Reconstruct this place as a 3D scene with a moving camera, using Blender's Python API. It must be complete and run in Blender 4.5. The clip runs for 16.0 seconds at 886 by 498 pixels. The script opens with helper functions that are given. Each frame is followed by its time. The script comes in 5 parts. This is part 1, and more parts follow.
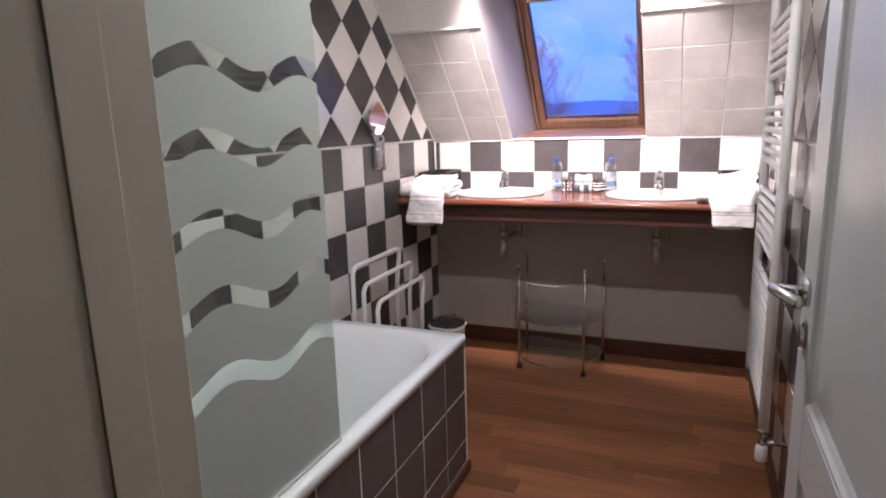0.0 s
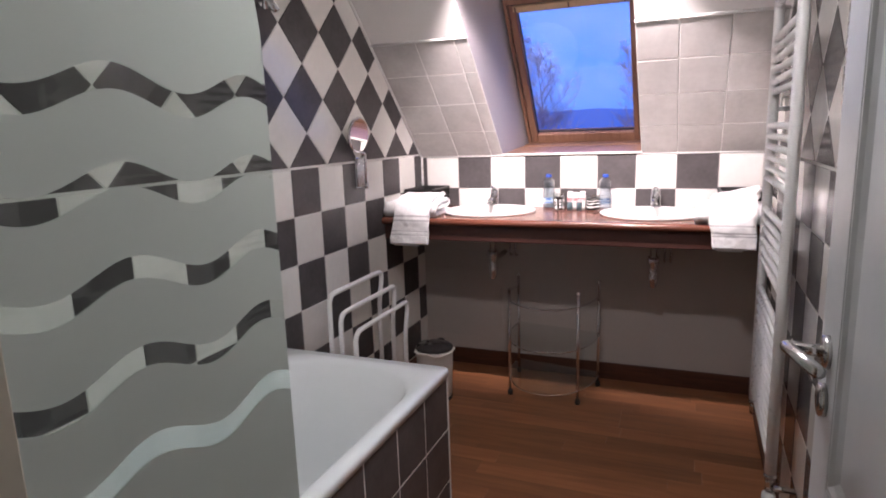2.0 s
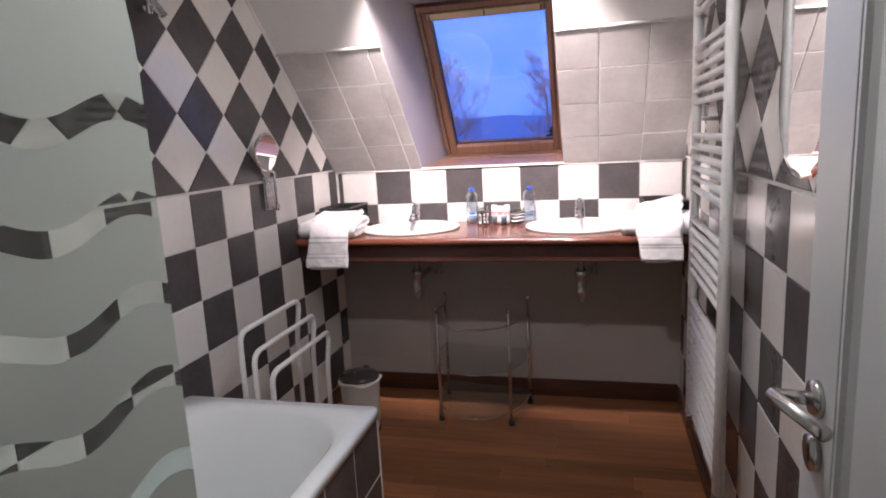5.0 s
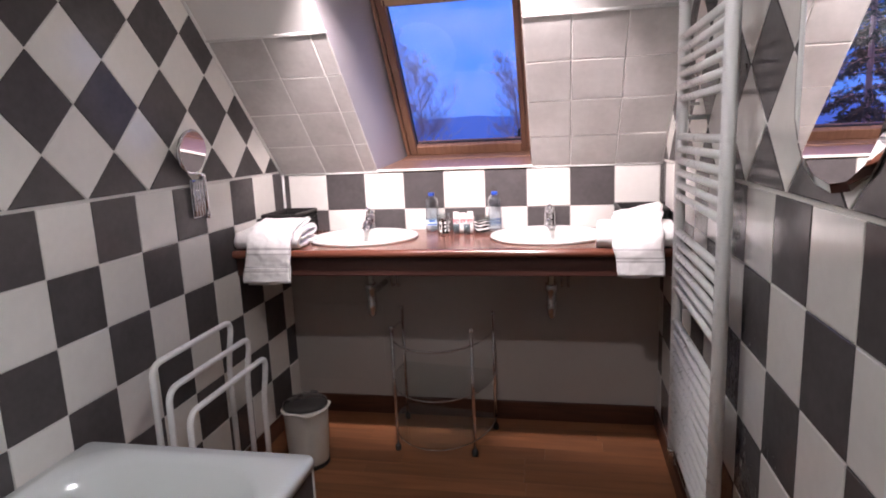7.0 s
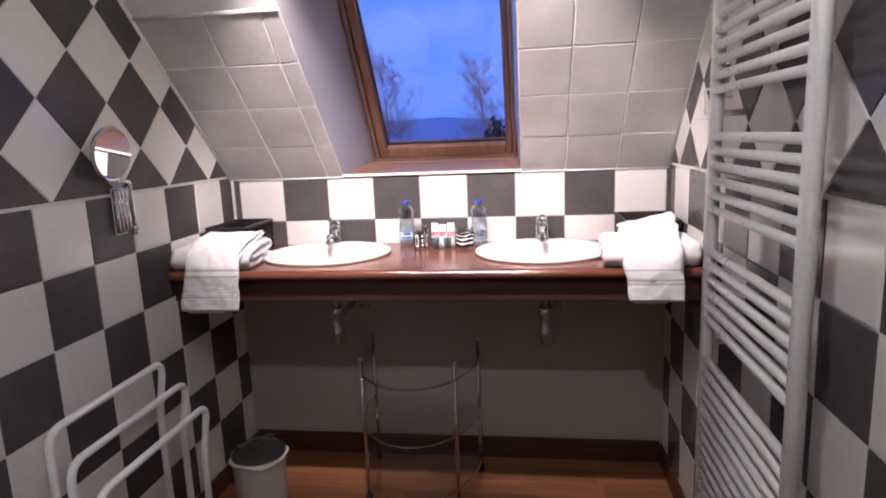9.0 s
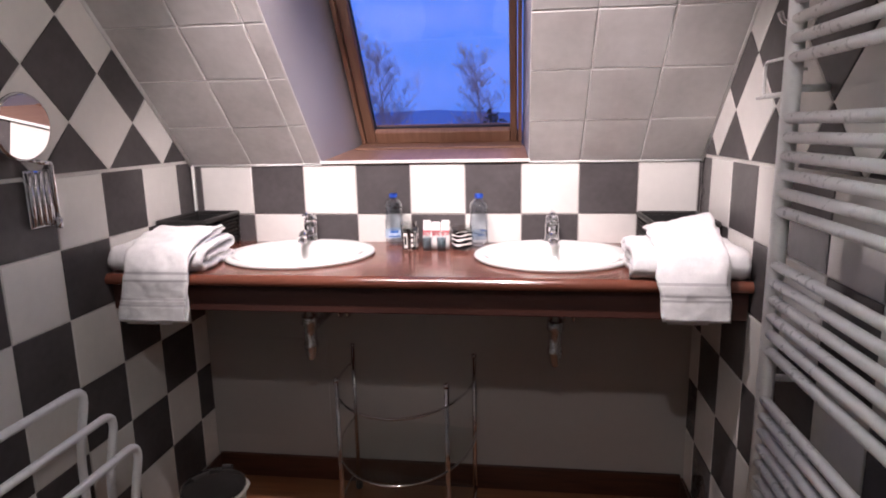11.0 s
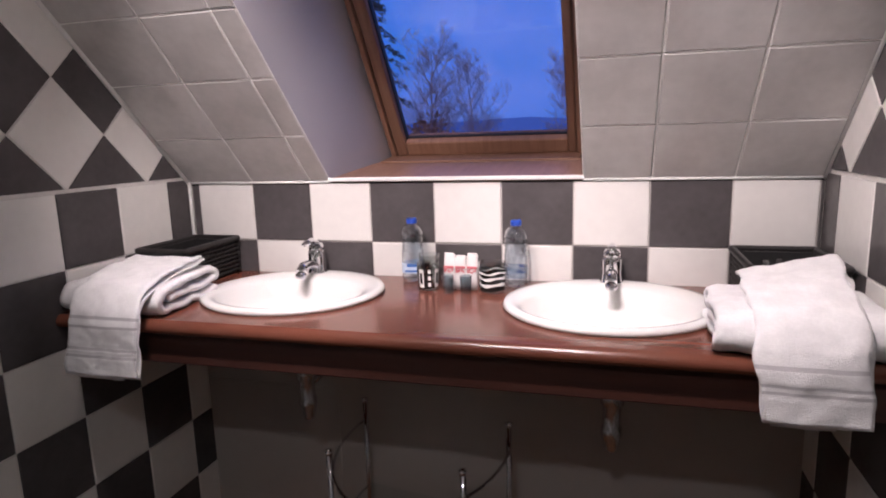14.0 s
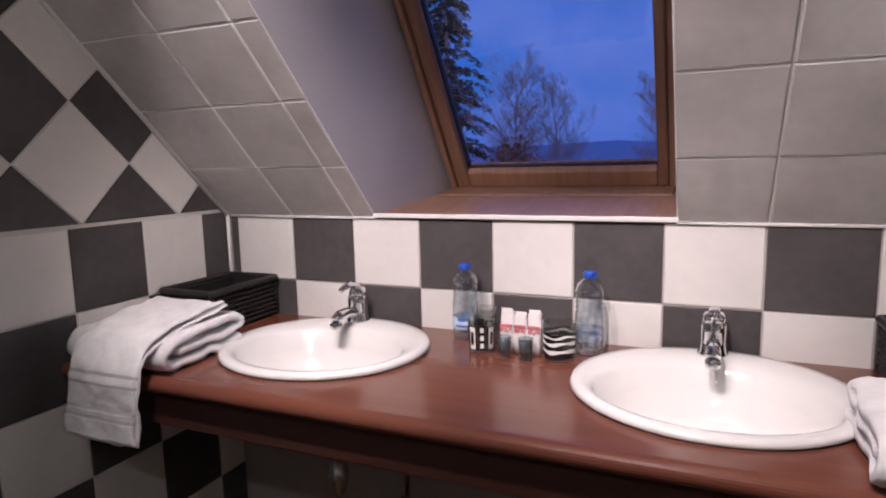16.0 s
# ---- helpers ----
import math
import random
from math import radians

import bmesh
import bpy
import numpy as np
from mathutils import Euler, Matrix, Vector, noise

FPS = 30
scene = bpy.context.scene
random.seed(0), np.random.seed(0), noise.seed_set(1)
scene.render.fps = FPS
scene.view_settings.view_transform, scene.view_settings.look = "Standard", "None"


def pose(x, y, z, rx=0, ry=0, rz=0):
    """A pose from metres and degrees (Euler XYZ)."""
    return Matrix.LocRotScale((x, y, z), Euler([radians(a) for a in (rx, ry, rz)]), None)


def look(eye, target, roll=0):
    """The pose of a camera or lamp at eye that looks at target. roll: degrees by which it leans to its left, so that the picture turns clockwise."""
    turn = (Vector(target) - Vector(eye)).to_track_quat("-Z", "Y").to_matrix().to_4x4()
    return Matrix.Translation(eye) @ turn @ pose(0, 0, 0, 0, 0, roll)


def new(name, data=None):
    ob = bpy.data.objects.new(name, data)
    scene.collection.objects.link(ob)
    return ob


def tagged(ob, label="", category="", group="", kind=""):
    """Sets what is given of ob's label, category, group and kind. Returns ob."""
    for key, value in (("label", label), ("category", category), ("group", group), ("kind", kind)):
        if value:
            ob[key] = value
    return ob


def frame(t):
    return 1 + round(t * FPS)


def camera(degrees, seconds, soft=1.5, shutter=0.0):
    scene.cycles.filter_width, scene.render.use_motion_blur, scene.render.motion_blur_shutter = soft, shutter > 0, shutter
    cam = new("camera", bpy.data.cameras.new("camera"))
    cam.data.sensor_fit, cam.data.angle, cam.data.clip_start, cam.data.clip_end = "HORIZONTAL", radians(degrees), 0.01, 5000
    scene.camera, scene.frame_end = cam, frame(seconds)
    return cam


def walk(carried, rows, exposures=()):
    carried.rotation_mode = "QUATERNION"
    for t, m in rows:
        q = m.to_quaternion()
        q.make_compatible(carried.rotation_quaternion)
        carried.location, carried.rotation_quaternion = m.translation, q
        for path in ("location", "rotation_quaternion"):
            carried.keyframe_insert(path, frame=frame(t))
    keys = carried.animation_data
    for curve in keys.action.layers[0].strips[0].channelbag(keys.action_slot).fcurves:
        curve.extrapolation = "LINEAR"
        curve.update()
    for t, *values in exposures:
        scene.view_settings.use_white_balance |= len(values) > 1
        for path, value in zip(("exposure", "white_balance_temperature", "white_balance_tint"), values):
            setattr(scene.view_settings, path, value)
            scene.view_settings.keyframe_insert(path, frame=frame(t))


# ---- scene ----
cam = camera(71.9, 16.0, soft=1.9)
PATH = [
    (0, (1.471, -3.578, 1.376), (0.726, -1.765, 0.976), -1.7),
    (0.5, (1.471, -3.519, 1.384), (0.75, -1.693, 1.0), -1.5),
    (1, (1.458, -3.467, 1.391), (0.772, -1.626, 1.015), -1.4),
    (1.5, (1.463, -3.417, 1.403), (0.79, -1.573, 1.022), -1.9),
    (2, (1.468, -3.393, 1.41), (0.726, -1.574, 1.036), -1.9),
    (2.5, (1.482, -3.382, 1.422), (0.706, -1.573, 1.069), -1.7),
    (3, (1.487, -3.371, 1.428), (0.748, -1.543, 1.088), -1.8),
    (3.5, (1.479, -3.359, 1.431), (0.73, -1.538, 1.083), -2.1),
    (4, (1.464, -3.313, 1.429), (0.768, -1.474, 1.064), -2.3),
    (4.5, (1.438, -3.266, 1.433), (0.831, -1.395, 1.072), -2.5),
    (5, (1.382, -3.228, 1.438), (0.898, -1.321, 1.078), -3.0),
    (5.2, (1.372, -3.211, 1.434), (0.952, -1.288, 1.078), -3.1),
    (7.3, (1.366, -2.866, 1.43), (0.993, -0.935, 1.064), -2.1),
    (7.5, (1.367, -2.834, 1.425), (0.979, -0.907, 1.054), -1.0),
    (8, (1.366, -2.73, 1.422), (0.998, -0.803, 1.031), -1.6),
    (8.5, (1.318, -2.631, 1.43), (0.965, -0.7, 1.049), -1.7),
    (9, (1.252, -2.541, 1.426), (0.974, -0.594, 1.062), -2.3),
    (9.2, (1.227, -2.515, 1.426), (0.976, -0.565, 1.057), -1.9),
    (11.3, (1.204, -2.129, 1.388), (0.946, -0.185, 0.994), -1.1),
    (11.5, (1.213, -2.092, 1.388), (0.953, -0.149, 0.991), -1.5),
    (12, (1.217, -1.985, 1.393), (0.967, -0.036, 1.019), -1.2),
    (12.5, (1.215, -1.898, 1.394), (0.964, 0.051, 1.023), -1.8),
    (13, (1.266, -1.817, 1.398), (0.953, 0.123, 1.029), -0.4),
    (13.5, (1.297, -1.776, 1.398), (0.847, 0.139, 1.036), -0.9),
    (14, (1.314, -1.711, 1.39), (0.771, 0.181, 1.033), -1.7),
    (14.5, (1.306, -1.626, 1.385), (0.696, 0.247, 1.039), -1.6),
    (15, (1.292, -1.548, 1.4), (0.63, 0.312, 1.079), -2.6),
    (15.5, (1.293, -1.498, 1.4), (0.635, 0.368, 1.113), -2.5),
    (16, (1.289, -1.423, 1.409), (0.494, 0.391, 1.131), -1.3),
]
walk(cam, [(t, look(eye, target, roll)) for t, eye, target, roll in PATH],
     exposures=[(0, 0.72), (2, 0.47), (3.5, 0.42), (5.2, 0.34), (8, 0.18), (9.2, 0.03), (11.5, -0.20), (12.5, -0.35), (14.5, -0.66), (16, -0.86)])

# ---- world and lights ----
world = bpy.data.worlds.new("dusk")
world.use_nodes = True
world.node_tree.nodes["Background"].inputs[0].default_value = (0.17, 0.18, 0.46, 1)
world.node_tree.nodes["Background"].inputs[1].default_value = 1.0
scene.world = world

H = 1.285          # height of the tile border on the side walls
FOOT = 1.269       # foot of the slope, top of the back wall tiles
XL, XR = -0.04, 1.812
CEIL = 2.30
DOOR_Y = -3.10
COUNTER = 0.982
LAMP_VANITY = (0.86, -1.08, CEIL)
LAMP_ENTRY = (1.14, -2.02, CEIL)


def bulb_light(place, watts, colour, size=0.03):
    d = bpy.data.lights.new("bulb_light", "POINT")
    d.energy, d.color, d.shadow_soft_size = watts, colour, size
    ob = new("bulb_light", d)
    ob.location = place
    return ob


def spot_light(place, target, watts, colour, cone=80, blend=0.65, size=0.03):
    d = bpy.data.lights.new("spot_light", "SPOT")
    d.energy, d.color, d.shadow_soft_size, d.spot_size, d.spot_blend = watts, colour, size, radians(cone), blend
    ob = new("spot_light", d)
    ob.matrix_basis = look(place, target)
    return ob


SPREAD = 0.25
for dx, tx, watts in ((-SPREAD, 0.44, 114), (0.0, 0.84, 74), (SPREAD, 1.48, 124)):
    spot_light((LAMP_VANITY[0] + dx, LAMP_VANITY[1], CEIL - 0.135), (tx, -0.12, 1.10), watts, (1.0, 0.855, 0.88), 57, 0.72)
for dx, aim, watts, cone in ((-SPREAD, (0.15, -2.75, 0.75), 15, 112), (0.0, (0.95, -1.0, 0.90), 25, 135), (SPREAD, (1.25, -3.40, 0.75), 19, 130)):
    spot_light((LAMP_ENTRY[0] + dx * 0.5, LAMP_ENTRY[1], CEIL - 0.135), aim, watts, (0.985, 0.955, 1.0), cone, 0.8)

# ---- materials ----


def node_mat(name):
    m = bpy.data.materials.new(name)
    m.use_nodes = True
    nt = m.node_tree
    return m, nt, nt.nodes["Principled BSDF"]


def surf(name, colour, rough=0.5, metal=0.0, vary=0.12, scale=6.0, fine=60.0, bump=0.1, bump_scale=None, rand=0.0, coat=0.0, stretch=(1, 1, 1), dist=0.002):
    """Principled surface with broad and fine mottling, relief and a random shade per piece."""
    m, nt, p = node_mat(name)
    n, l = nt.nodes, nt.links
    tc = n.new("ShaderNodeTexCoord")
    mp = n.new("ShaderNodeMapping")
    mp.inputs["Scale"].default_value = stretch
    l.new(tc.outputs["Object"], mp.inputs[0])
    oi = n.new("ShaderNodeObjectInfo")
    mul = n.new("ShaderNodeVectorMath")
    mul.operation = "SCALE"
    mul.inputs[0].default_value = (7.3, 3.1, 5.7)
    l.new(oi.outputs["Random"], mul.inputs["Scale"])
    add = n.new("ShaderNodeVectorMath")
    l.new(mp.outputs[0], add.inputs[0])
    l.new(mul.outputs[0], add.inputs[1])
    big, small = n.new("ShaderNodeTexNoise"), n.new("ShaderNodeTexNoise")
    for t, s, d in ((big, scale, 3), (small, fine, 5)):
        t.inputs["Scale"].default_value, t.inputs["Detail"].default_value = s, d
        l.new(add.outputs[0], t.inputs["Vector"])
    mix = n.new("ShaderNodeMath")
    mix.operation = "MULTIPLY_ADD"
    l.new(small.outputs["Fac"], mix.inputs[0])
    mix.inputs[1].default_value = 0.5
    l.new(big.outputs["Fac"], mix.inputs[2])
    r = n.new("ShaderNodeMapRange")
    l.new(mix.outputs[0], r.inputs[0])
    r.inputs[1].default_value, r.inputs[2].default_value = 0.45, 1.05
    r.inputs[3].default_value, r.inputs[4].default_value = 1 - vary, 1 + vary
    rr = n.new("ShaderNodeMapRange")
    l.new(oi.outputs["Random"], rr.inputs[0])
    rr.inputs[3].default_value, rr.inputs[4].default_value = 1 - rand, 1 + rand
    both = n.new("ShaderNodeMath")
    both.operation = "MULTIPLY"
    l.new(r.outputs[0], both.inputs[0])
    l.new(rr.outputs[0], both.inputs[1])
    col = n.new("ShaderNodeVectorMath")
    col.operation = "SCALE"
    col.inputs[0].default_value = colour
    l.new(both.outputs[0], col.inputs["Scale"])
    l.new(col.outputs[0], p.inputs["Base Color"])
    p.inputs["Metallic"].default_value = metal
    rg = n.new("ShaderNodeMapRange")
    l.new(small.outputs["Fac"], rg.inputs[0])
    rg.inputs[1].default_value, rg.inputs[2].default_value = 0.3, 0.7
    rg.inputs[3].default_value, rg.inputs[4].default_value = max(0.0, rough * 0.85), min(1.0, rough * 1.15)
    l.new(rg.outputs[0], p.inputs["Roughness"])
    p.inputs["Coat Weight"].default_value = coat
    p.inputs["Coat Roughness"].default_value = 0.08
    if bump:
        bt = n.new("ShaderNodeTexNoise")
        bt.inputs["Scale"].default_value = bump_scale or fine
        bt.inputs["Detail"].default_value = 3
        l.new(add.outputs[0], bt.inputs["Vector"])
        b = n.new("ShaderNodeBump")
        b.inputs["Strength"].default_value = bump
        b.inputs["Distance"].default_value = dist
        l.new(bt.outputs["Fac"], b.inputs["Height"])
        l.new(b.outputs[0], p.inputs["Normal"])
    return m


def wood(name, light, dark, rough=0.35, along=(1, 14, 14), scale=5.0, bump=0.08, rand=0.12, coat=0.0):
    """Wood with long grain; along: small number on the axis that the grain follows."""
    m = surf(name, light, rough, 0, 0.0, scale, 60, 0, rand=rand, coat=coat, stretch=along)
    nt = m.node_tree
    n, l = nt.nodes, nt.links
    p = n["Principled BSDF"]
    noises = [x for x in n if x.type == "TEX_NOISE"]
    noises[0].inputs["Distortion"].default_value = 0.6
    ramp = n.new("ShaderNodeValToRGB")
    ramp.color_ramp.elements[0].position, ramp.color_ramp.elements[0].color = 0.3, (*dark, 1)
    ramp.color_ramp.elements[1].position, ramp.color_ramp.elements[1].color = 0.7, (*light, 1)
    l.new(noises[0].outputs["Fac"], ramp.inputs[0])
    old = [x for x in n if x.type == "VECT_MATH" and x.operation == "SCALE" and x.outputs[0].links and x.outputs[0].links[0].to_node == p][0]
    l.new(ramp.outputs[0], old.inputs[0])
    b = n.new("ShaderNodeBump")
    b.inputs["Strength"].default_value, b.inputs["Distance"].default_value = bump, 0.001
    l.new(noises[1].outputs["Fac"], b.inputs["Height"])
    l.new(b.outputs[0], p.inputs["Normal"])
    return m


def clear(name, tint=(1, 1, 1), rough=0.0, gain=1.0, power=4.0):
    """A thin clear sheet: see-through, with gloss by angle."""
    m, nt, p = node_mat(name)
    n, l = nt.nodes, nt.links
    n.remove(p)
    tr, gl, fr, mx = n.new("ShaderNodeBsdfTransparent"), n.new("ShaderNodeBsdfGlossy"), n.new("ShaderNodeLayerWeight"), n.new("ShaderNodeMixShader")
    tr.inputs[0].default_value = (*tint, 1)
    gl.inputs["Roughness"].default_value = rough
    pw = n.new("ShaderNodeMath")
    pw.operation = "POWER"
    pw.inputs[1].default_value = power
    l.new(fr.outputs["Facing"], pw.inputs[0])
    k = n.new("ShaderNodeMath")
    k.operation = "MULTIPLY_ADD"
    k.inputs[1].default_value, k.inputs[2].default_value = 0.9, 0.04 * gain
    l.new(pw.outputs[0], k.inputs[0])
    l.new(k.outputs[0], mx.inputs[0])
    l.new(tr.outputs[0], mx.inputs[1])
    l.new(gl.outputs[0], mx.inputs[2])
    l.new(mx.outputs[0], n["Material Output"].inputs[0])
    return m


def glow(name, colour, strength):
    m, nt, p = node_mat(name)
    p.inputs["Base Color"].default_value = (*colour, 1)
    p.inputs["Emission Color"].default_value = (*colour, 1)
    p.inputs["Emission Strength"].default_value = strength
    return m


def frosted_glass():
    """Satin glass with five clear wavy bands."""
    m, nt, p = node_mat("frosted_glass")
    n, l = nt.nodes, nt.links
    n.remove(p)

    def calc(op, a, b=None, c=None):
        k = n.new("ShaderNodeMath")
        k.operation = op
        for i, v in enumerate((a, b, c)):
            if v is None:
                continue
            if isinstance(v, (int, float)):
                k.inputs[i].default_value = v
            else:
                l.new(v, k.inputs[i])
        return k.outputs[0]

    tc, sep = n.new("ShaderNodeTexCoord"), n.new("ShaderNodeSeparateXYZ")
    l.new(tc.outputs["Object"], sep.inputs[0])
    wave = calc("COSINE", calc("MULTIPLY", calc("ADD", sep.outputs["Y"], 2.70), 2 * math.pi / 0.302))
    w = calc("SUBTRACT", sep.outputs["Z"], calc("MULTIPLY", wave, 0.021))
    w = calc("ADD", w, calc("MULTIPLY", calc("ADD", sep.outputs["Y"], 2.5), calc("MULTIPLY", calc("SUBTRACT", 1.51, sep.outputs["Z"]), 0.07)))
    band = None
    for z0, z1 in ((0.861, 0.905), (1.022, 1.061), (1.172, 1.210), (1.321, 1.360), (1.470, 1.511)):
        one = calc("MULTIPLY", calc("GREATER_THAN", w, z0), calc("LESS_THAN", w, z1))
        band = one if band is None else calc("ADD", band, one)
    df, tl, gl = n.new("ShaderNodeBsdfDiffuse"), n.new("ShaderNodeBsdfTranslucent"), n.new("ShaderNodeBsdfGlossy")
    df.inputs[0].default_value = (0.475, 0.505, 0.475, 1)
    tl.inputs[0].default_value = (0.54, 0.58, 0.54, 1)
    gl.inputs["Roughness"].default_value = 0.28
    nz = n.new("ShaderNodeTexNoise")
    nz.inputs["Scale"].default_value = 3.0
    l.new(tc.outputs["Object"], nz.inputs["Vector"])
    a = n.new("ShaderNodeMixShader")
    l.new(calc("MULTIPLY_ADD", nz.outputs["Fac"], 0.1, 0.42), a.inputs[0])
    l.new(df.outputs[0], a.inputs[1])
    l.new(tl.outputs[0], a.inputs[2])
    lw = n.new("ShaderNodeLayerWeight")
    fr = calc("MULTIPLY_ADD", calc("POWER", lw.outputs["Facing"], 4.0), 0.8, 0.04)
    sat = n.new("ShaderNodeMixShader")
    l.new(calc("MULTIPLY", fr, 0.4), sat.inputs[0])
    l.new(a.outputs[0], sat.inputs[1])
    l.new(gl.outputs[0], sat.inputs[2])
    tr, g2, cl = n.new("ShaderNodeBsdfTransparent"), n.new("ShaderNodeBsdfGlossy"), n.new("ShaderNodeMixShader")
    tr.inputs[0].default_value = (0.86, 0.91, 0.88, 1)
    g2.inputs["Roughness"].default_value = 0.02
    l.new(fr, cl.inputs[0])
    l.new(tr.outputs[0], cl.inputs[1])
    l.new(g2.outputs[0], cl.inputs[2])
    out = n.new("ShaderNodeMixShader")
    l.new(band, out.inputs[0])
    l.new(sat.outputs[0], out.inputs[1])
    l.new(cl.outputs[0], out.inputs[2])
    l.new(out.outputs[0], n["Material Output"].inputs[0])
    return m


TILE_WHITE = surf("white_glazed_tile", (0.76, 0.735, 0.70), 0.10, 0, 0.05, 5, 40, 0.35, 9.0, 0.03, dist=0.004)
TILE_DARK = surf("charcoal_glazed_tile", (0.088, 0.080, 0.081), 0.19, 0, 0.18, 8, 50, 0.35, 9.0, 0.08, dist=0.004)
TILE_DARK.node_tree.nodes["Principled BSDF"].inputs["Specular IOR Level"].default_value = 0.20
TILE_GREY = surf("grey_white_glazed_tile", (0.53, 0.51, 0.495), 0.055, 0, 0.12, 9, 45, 0.30, 11.0, 0.04, dist=0.004)
SLOPEGROUT = surf("white_grout", (0.84, 0.82, 0.79), 0.7, 0, 0.05, 8, 120, 0.2)
GROUT = surf("pale_grout", (0.66, 0.635, 0.60), 0.8, 0, 0.1, 8, 120, 0.3)
PLASTER = surf("white_plaster", (0.78, 0.765, 0.74), 0.7, 0, 0.03, 3, 60, 0.15)
# reveal plaster: the lavender cast of the blue sky light is in the base colour
REVEAL = surf("sky_tinted_plaster", (0.46, 0.44, 0.46), 0.75, 0, 0.04, 3, 60, 0.15)
CREAM = surf("greige_wall_board", (0.43, 0.395, 0.37), 0.55, 0, 0.05, 2, 40, 0.1)
HALL = surf("beige_hall_paint", (0.48, 0.41, 0.32), 0.7, 0, 0.05, 3, 60, 0.15)
DOORPAINT = surf("white_door_paint", (0.62, 0.635, 0.645), 0.35, 0, 0.02, 2, 40, 0.06)
JAMBPAINT = surf("cream_jamb_paint", (0.60, 0.55, 0.45), 0.45, 0, 0.04, 3, 40, 0.08)
ENAMEL = surf("white_enamel", (0.70, 0.73, 0.735), 0.12, 0, 0.015, 2, 30, 0.0)
CERAMIC = surf("white_ceramic", (0.81, 0.795, 0.77), 0.08, 0, 0.015, 2, 30, 0.0)
CHROME = surf("chrome", (0.76, 0.76, 0.78), 0.035, 1.0, 0.03, 20, 90, 0.0)
STEEL = surf("brushed_steel", (0.60, 0.59, 0.58), 0.24, 1.0, 0.03, 30, 200, 0.0)
WHITEMETAL = surf("white_lacquered_metal", (0.80, 0.79, 0.78), 0.30, 0, 0.015, 4, 60, 0.0)
BLACK = surf("black_rubber", (0.015, 0.015, 0.015), 0.6, 0, 0.1, 10, 80, 0.1)
WICKER = surf("black_wicker", (0.018, 0.016, 0.016), 0.42, 0, 0.3, 40, 200, 0.4)
TERRY = surf("white_terry_cloth", (0.85, 0.835, 0.835), 0.95, 0, 0.10, 26, 200, 0.8, 460.0, dist=0.0024)
# woven band edges on the towels, their shading put into a darker grey
BORDER = surf("shaded_woven_border", (0.56, 0.54, 0.55), 0.85, 0, 0.06, 20, 300, 0.4)
FLOORWOOD = wood("laminate_planks", (0.32, 0.132, 0.060), (0.215, 0.085, 0.038), 0.33, (0.9, 9, 9), 3.0, 0.03, 0.26)
SKIRTWOOD = wood("dark_skirting_wood", (0.088, 0.032, 0.018), (0.046, 0.017, 0.010), 0.4, (1.0, 14, 14), 4.0)
COUNTERWOOD = wood("varnished_mahogany", (0.178, 0.060, 0.038), (0.150, 0.049, 0.031), 0.22, (0.7, 9, 9), 3.0, 0.004, 0.0, coat=0.12)
PINE = wood("varnished_pine", (0.30, 0.165, 0.108), (0.22, 0.115, 0.074), 0.38, (12, 1.0, 1.0), 4.0)
MIRROR = surf("mirror_glass", (0.93, 0.94, 0.93), 0.01, 1.0, 0.0, 2, 30, 0.0)
PANE = clear("window_glass", (0.93, 0.95, 0.98), 0.0, 1.0, 3.0)
CLEARGLASS = clear("clear_glass", (0.95, 0.97, 0.965), 0.0, 2.0, 2.6)
PET = clear("clear_plastic", (0.88, 0.93, 0.97), 0.03, 4.0, 1.7)
FROSTED = frosted_glass()
DARKSTEEL = surf("dull_steel", (0.62, 0.61, 0.61), 0.24, 1.0, 0.02, 30, 120, 0.0)
BLUECAP = surf("blue_plastic", (0.02, 0.07, 0.42), 0.35, 0, 0.05, 20, 80, 0.0)
LABEL = surf("pale_blue_label", (0.56, 0.68, 0.82), 0.4, 0, 0.15, 40, 120, 0.0)
LABELDARK = surf("blue_label_print", (0.06, 0.16, 0.45), 0.4, 0, 0.1, 40, 120, 0.0)
PAPER = surf("white_paper", (0.62, 0.595, 0.58), 0.7, 0, 0.04, 20, 90, 0.2)
REDPRINT = surf("red_print", (0.56, 0.16, 0.18), 0.6, 0, 0.1, 30, 90, 0.0)
WHITEENAMEL = surf("white_glass_paint", (0.78, 0.77, 0.75), 0.2, 0, 0.05, 30, 90, 0.0)
BLACKENAMEL = surf("black_glass_paint", (0.012, 0.012, 0.012), 0.15, 0, 0.1, 30, 90, 0.0)
SMOKE = surf("smoked_plastic", (0.05, 0.045, 0.045), 0.10, 0, 0.1, 10, 60, 0.0)
BINBODY = surf("cream_plastic", (0.66, 0.63, 0.58), 0.4, 0, 0.03, 6, 60, 0.0)
LAMPGLASS = glow("lit_bulb", (1.0, 0.90, 0.84), 50.0)
SHELFGLASS = clear("shelf_glass", (0.95, 0.97, 0.965), 0.0, 1.0, 4.5)
TINTGLASS = clear("smoky_blue_glass", (0.76, 0.84, 0.87), 0.0, 2.0, 2.6)
DRYLEAF = surf("dry_brown_foliage", (0.62, 0.36, 0.25), 0.9, 0, 0.3, 2, 12, 0.0)
# bark far paler than real wood, to paint the evening haze over the trees
BARK = surf("hazy_bark", (0.90, 0.66, 0.60), 0.9, 0, 0.2, 3, 20, 0.2)
EVERGREEN = surf("dark_foliage", (0.12, 0.13, 0.10), 0.8, 0, 0.3, 1, 8, 0.0)
FIELD = surf("dusk_field", (0.05, 0.06, 0.05), 0.95, 0, 0.3, 0.02, 0.4, 0.0)

# ---- mesh helpers ----


